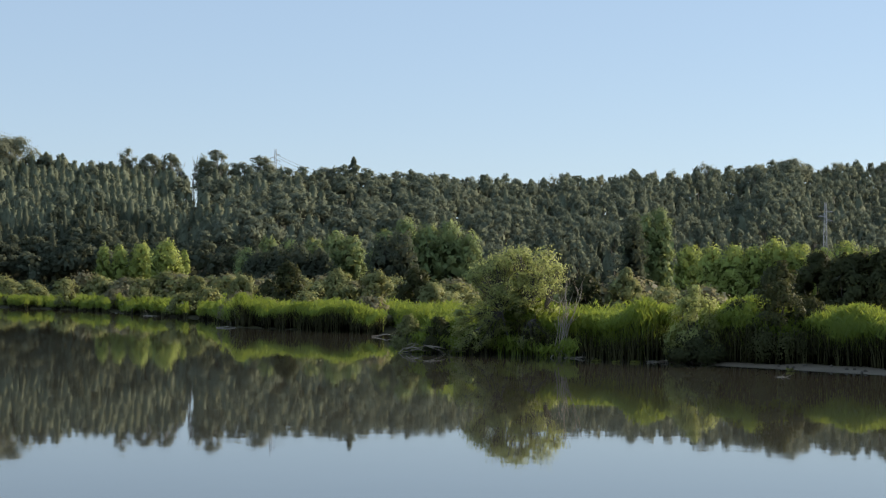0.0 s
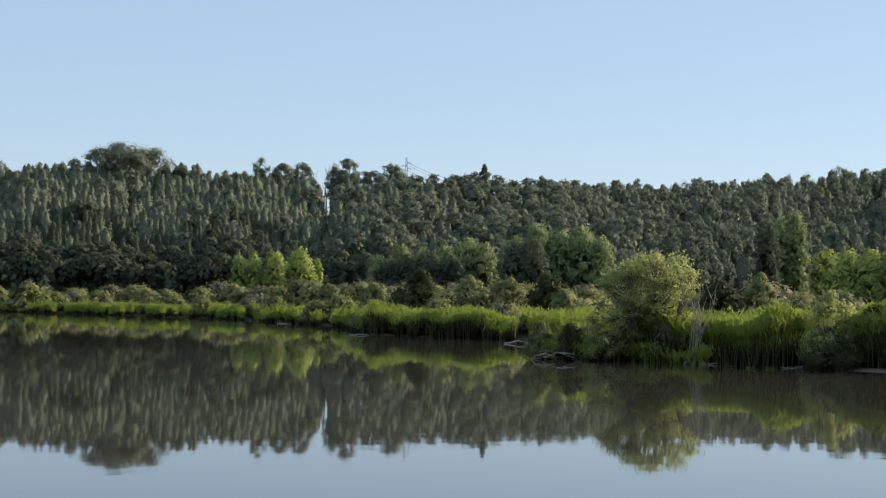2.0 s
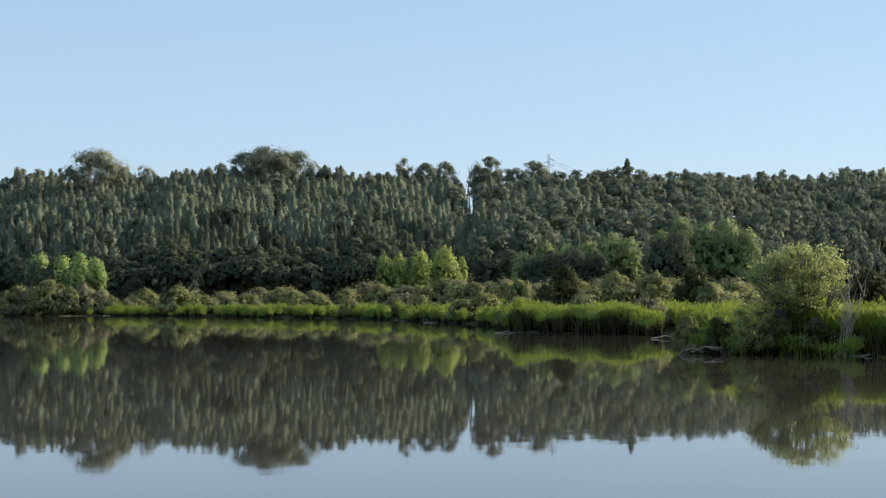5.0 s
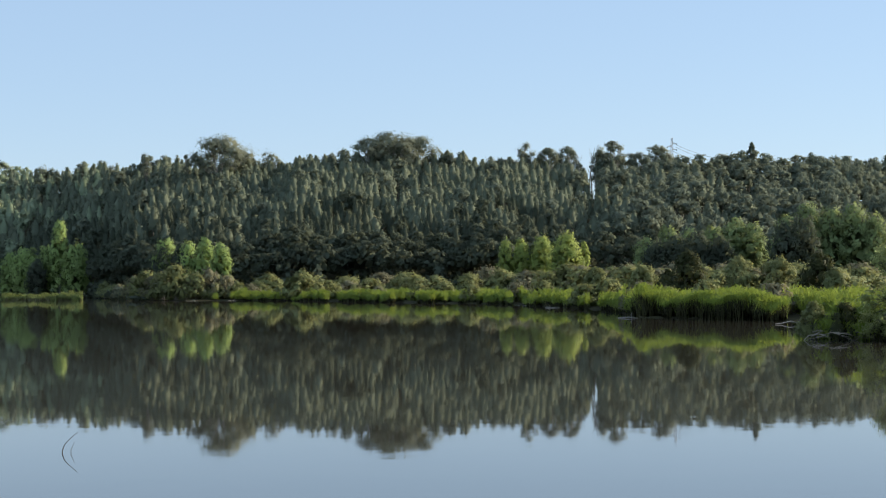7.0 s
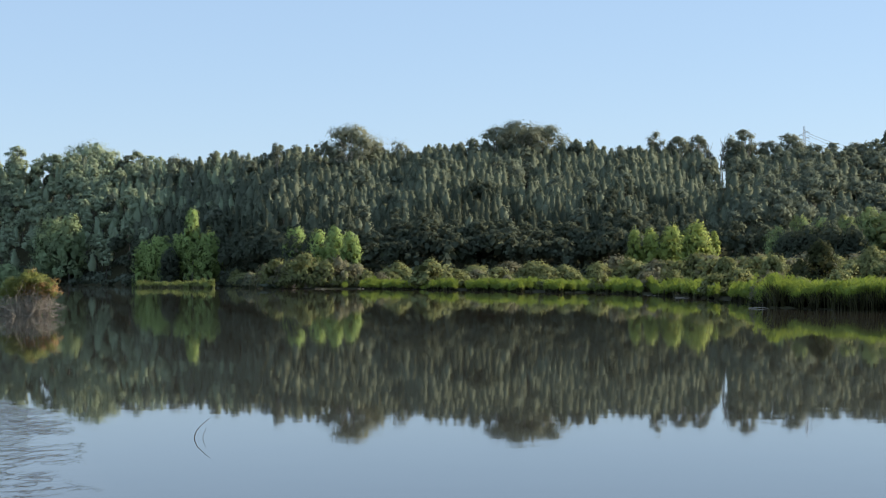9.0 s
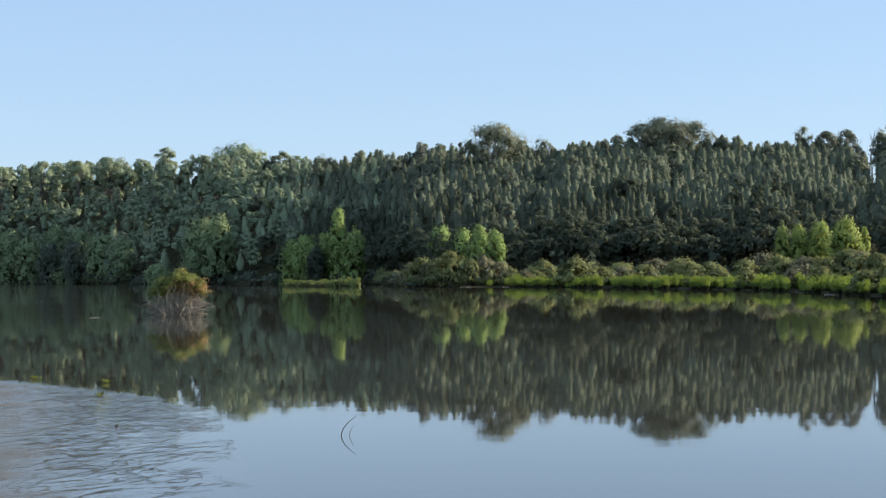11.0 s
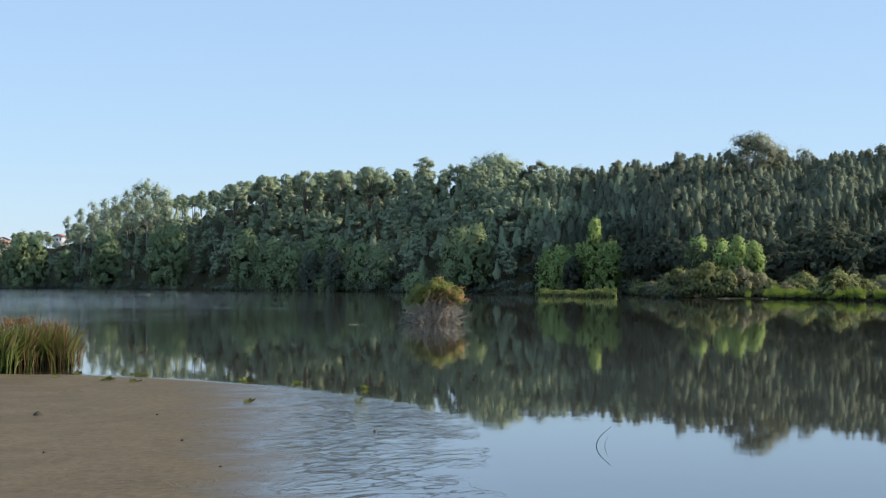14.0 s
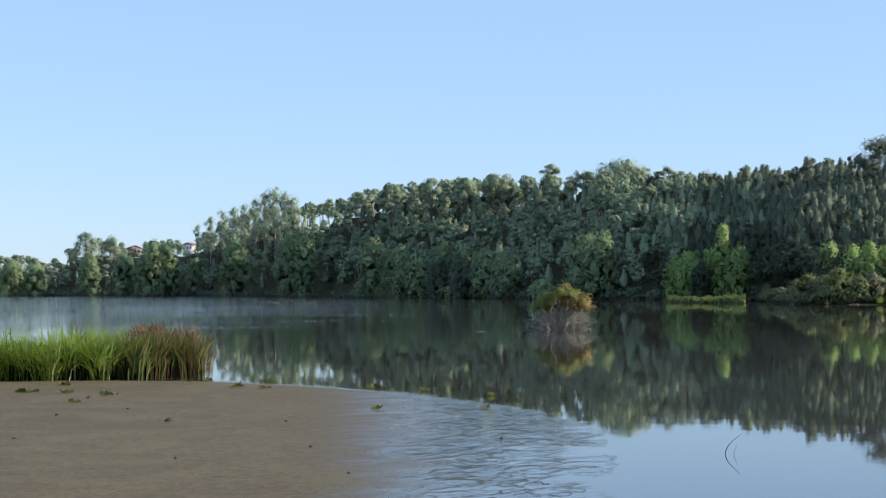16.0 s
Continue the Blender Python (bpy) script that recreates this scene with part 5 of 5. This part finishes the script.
for k, (a, d, up) in enumerate([(43.5, 1118, 74), (43.7, 1112, 69), (43.88, 1115, 70), (44.1, 1118, 74), (41.75, 1062, 72), (41.95, 1066, 64), (42.12, 1064, 66), (42.35, 1066, 78)]):
    size = (EYE + up * d / 3144.0 - float(ground_z(a, d))) / 9.6
    plant("woodland_tree", None, None, None, a, d, "round-crowned grey-green tree in front of a house", "tree", "trees on the hill", k * 1.7, (1.0, 1.0, size), meshes=blue_meshes[k % 6])


# ---- cables ----
def cable(a, b, sag):
    path = [a.lerp(b, i / 12) - Vector((0, 0, sag * 4 * (i / 12) * (1 - i / 12))) for i in range(13)]
    base = path[0].copy()
    ob = thing("power_cable", base, "thin dark power cable sagging from the hilltop pylon", "cable", "power line")
    part("wire", Geo().add(*tube([p - base for p in path], [0.035] * 13, 4)).mesh("wire", M_BARK), ob)


for k, up in enumerate((243, 236, 229)):
    cable(spot(5.44 - 0.1 * (k % 2), 470, EYE + up * 470 / 3144), spot(2.2, 560, EYE + (up - 26) * 560 / 3144), 3.0)

# ---- driftwood, mud clods and things afloat ----
rng = np.random.default_rng(91)


def stick(az, d, z, length, thick, label, name="driftwood", tilt=0.1, mat=None):
    th = rng.uniform(-0.5, 0.5) + radians(az)
    e = np.array([math.cos(th) * length / 2, math.sin(th) * length / 2, length * tilt * rng.uniform(-1, 1)])
    ob = thing(name, spot(az, d, z), label, "branch", "driftwood along the shore")
    limb = part("limb", Geo().add(*tube(bent(rng, -e, e, length * 0.05, 4), [thick, thick * 0.95, thick * 0.85, thick * 0.65, thick * 0.3], 6)).mesh("limb", mat or M_TWIG), ob)
    for k in range(3):
        b = e * rng.uniform(-0.6, 0.7)
        part("twig", Geo().add(*tube(bent(rng, b, b + rng.normal(0, length * 0.14, 3) + (0, 0, length * 0.08), length * 0.02, 2), [thick * 0.4, thick * 0.3, thick * 0.1], 4)).mesh("twig", mat or M_TWIG), limb)


for i in range(26):
    stick(rng.uniform(-0.9, 1.25), 72.0 + rng.uniform(-0.5, 0.8), 0.05 + rng.uniform(0, 0.3), rng.uniform(0.4, 1.2), rng.uniform(0.008, 0.018), "brown driftwood branch piled on the point", tilt=0.25, mat=M_BROWNTWIG if i % 3 else M_BARK)
for i in range(12):
    a = rng.uniform(-7.5, -3.6)
    stick(a, float(SHORE(a)) + rng.uniform(-0.3, 0.6), 0.03, rng.uniform(0.3, 0.9), rng.uniform(0.012, 0.025), "grey driftwood stick at the foot of the reeds")
for a, d, n in ((1.75, 100.0, 3.0), (6.9, 119.0, 2.2), (7.2, 151.0, 2.6), (9.3, 168.0, 2.4), (10.2, 186.0, 2.5), (24.4, 421.0, 6.0), (17.8, 279.0, 3.5), (20.9, 286.0, 3.0), (19.6, 283.0, 2.2)):
    stick(a, d - 2, 0.015, n * 0.6, 0.035, "pale waterlogged branch lying at the reed edge", "waterlogged_branch", 0.01)
stick(-10.86, 55.8, 0.02, 0.5, 0.02, "small pale branch afloat on the pond", "floating_branch", 0.15)
stick(32.68, 104.7, 0.03, 0.9, 0.025, "dark branch breaking the water surface", "floating_branch", 0.25, M_BARK)
stick(38.2, 352.0, 0.1, 2.6, 0.16, "brown heap of drifted branches in open water", "floating_branch", 0.05, M_TWIG)
stick(39.3, 372.0, 0.08, 1.2, 0.10, "brown drifted branch in open water", "floating_branch", 0.05, M_TWIG)
stick(30.95, 109.5, 0.06, 1.0, 0.03, "dark branch lying beside the islet bush", "floating_branch", 0.15, M_BARK)


def clod(az, d, w):
    n = 7
    v, f = [], []
    for j, (zz, k) in enumerate(((-0.3, 1.0), (0.15, 0.95), (0.42, 0.55), (0.5, 0.12))):
        for i in range(n):
            r = w * 0.5 * k * rng.uniform(0.75, 1.2)
            v.append((r * math.cos(6.283 * i / n) * 1.3, r * math.sin(6.283 * i / n), zz * w * rng.uniform(0.8, 1.2)))
    for j in range(3):
        for i in range(n):
            f.append((j * n + i, j * n + (i + 1) % n, (j + 1) * n + (i + 1) % n, (j + 1) * n + i))
    ob = thing("mud_clod", spot(az, d, max(0.0, float(ground_z(az, d)))), "small dark lump of mud and dead leaves on the bank", "clod", "lumps on the mud", rng.uniform(0, 6))
    part("lump", Geo().add(v, f).mesh("lump", M_CLOD), ob)


for i in range(15):
    a = rng.uniform(-14, -6.6)
    clod(a, float(SHORE(a)) + rng.uniform(0.3, 2.6), rng.uniform(0.06, 0.17))
for a, d, w in ((42.7, 33.4, 0.14), (42.5, 25.9, 0.07), (45.2, 41.0, 0.12), (47.5, 30.0, 0.06), (38.2, 27.5, 0.06), (32.07, 28.9, 0.05), (39.0, 33.0, 0.05), (44.0, 37.0, 0.06), (46.2, 35.5, 0.07), (37.0, 23.5, 0.05)):
    clod(a, d, w)
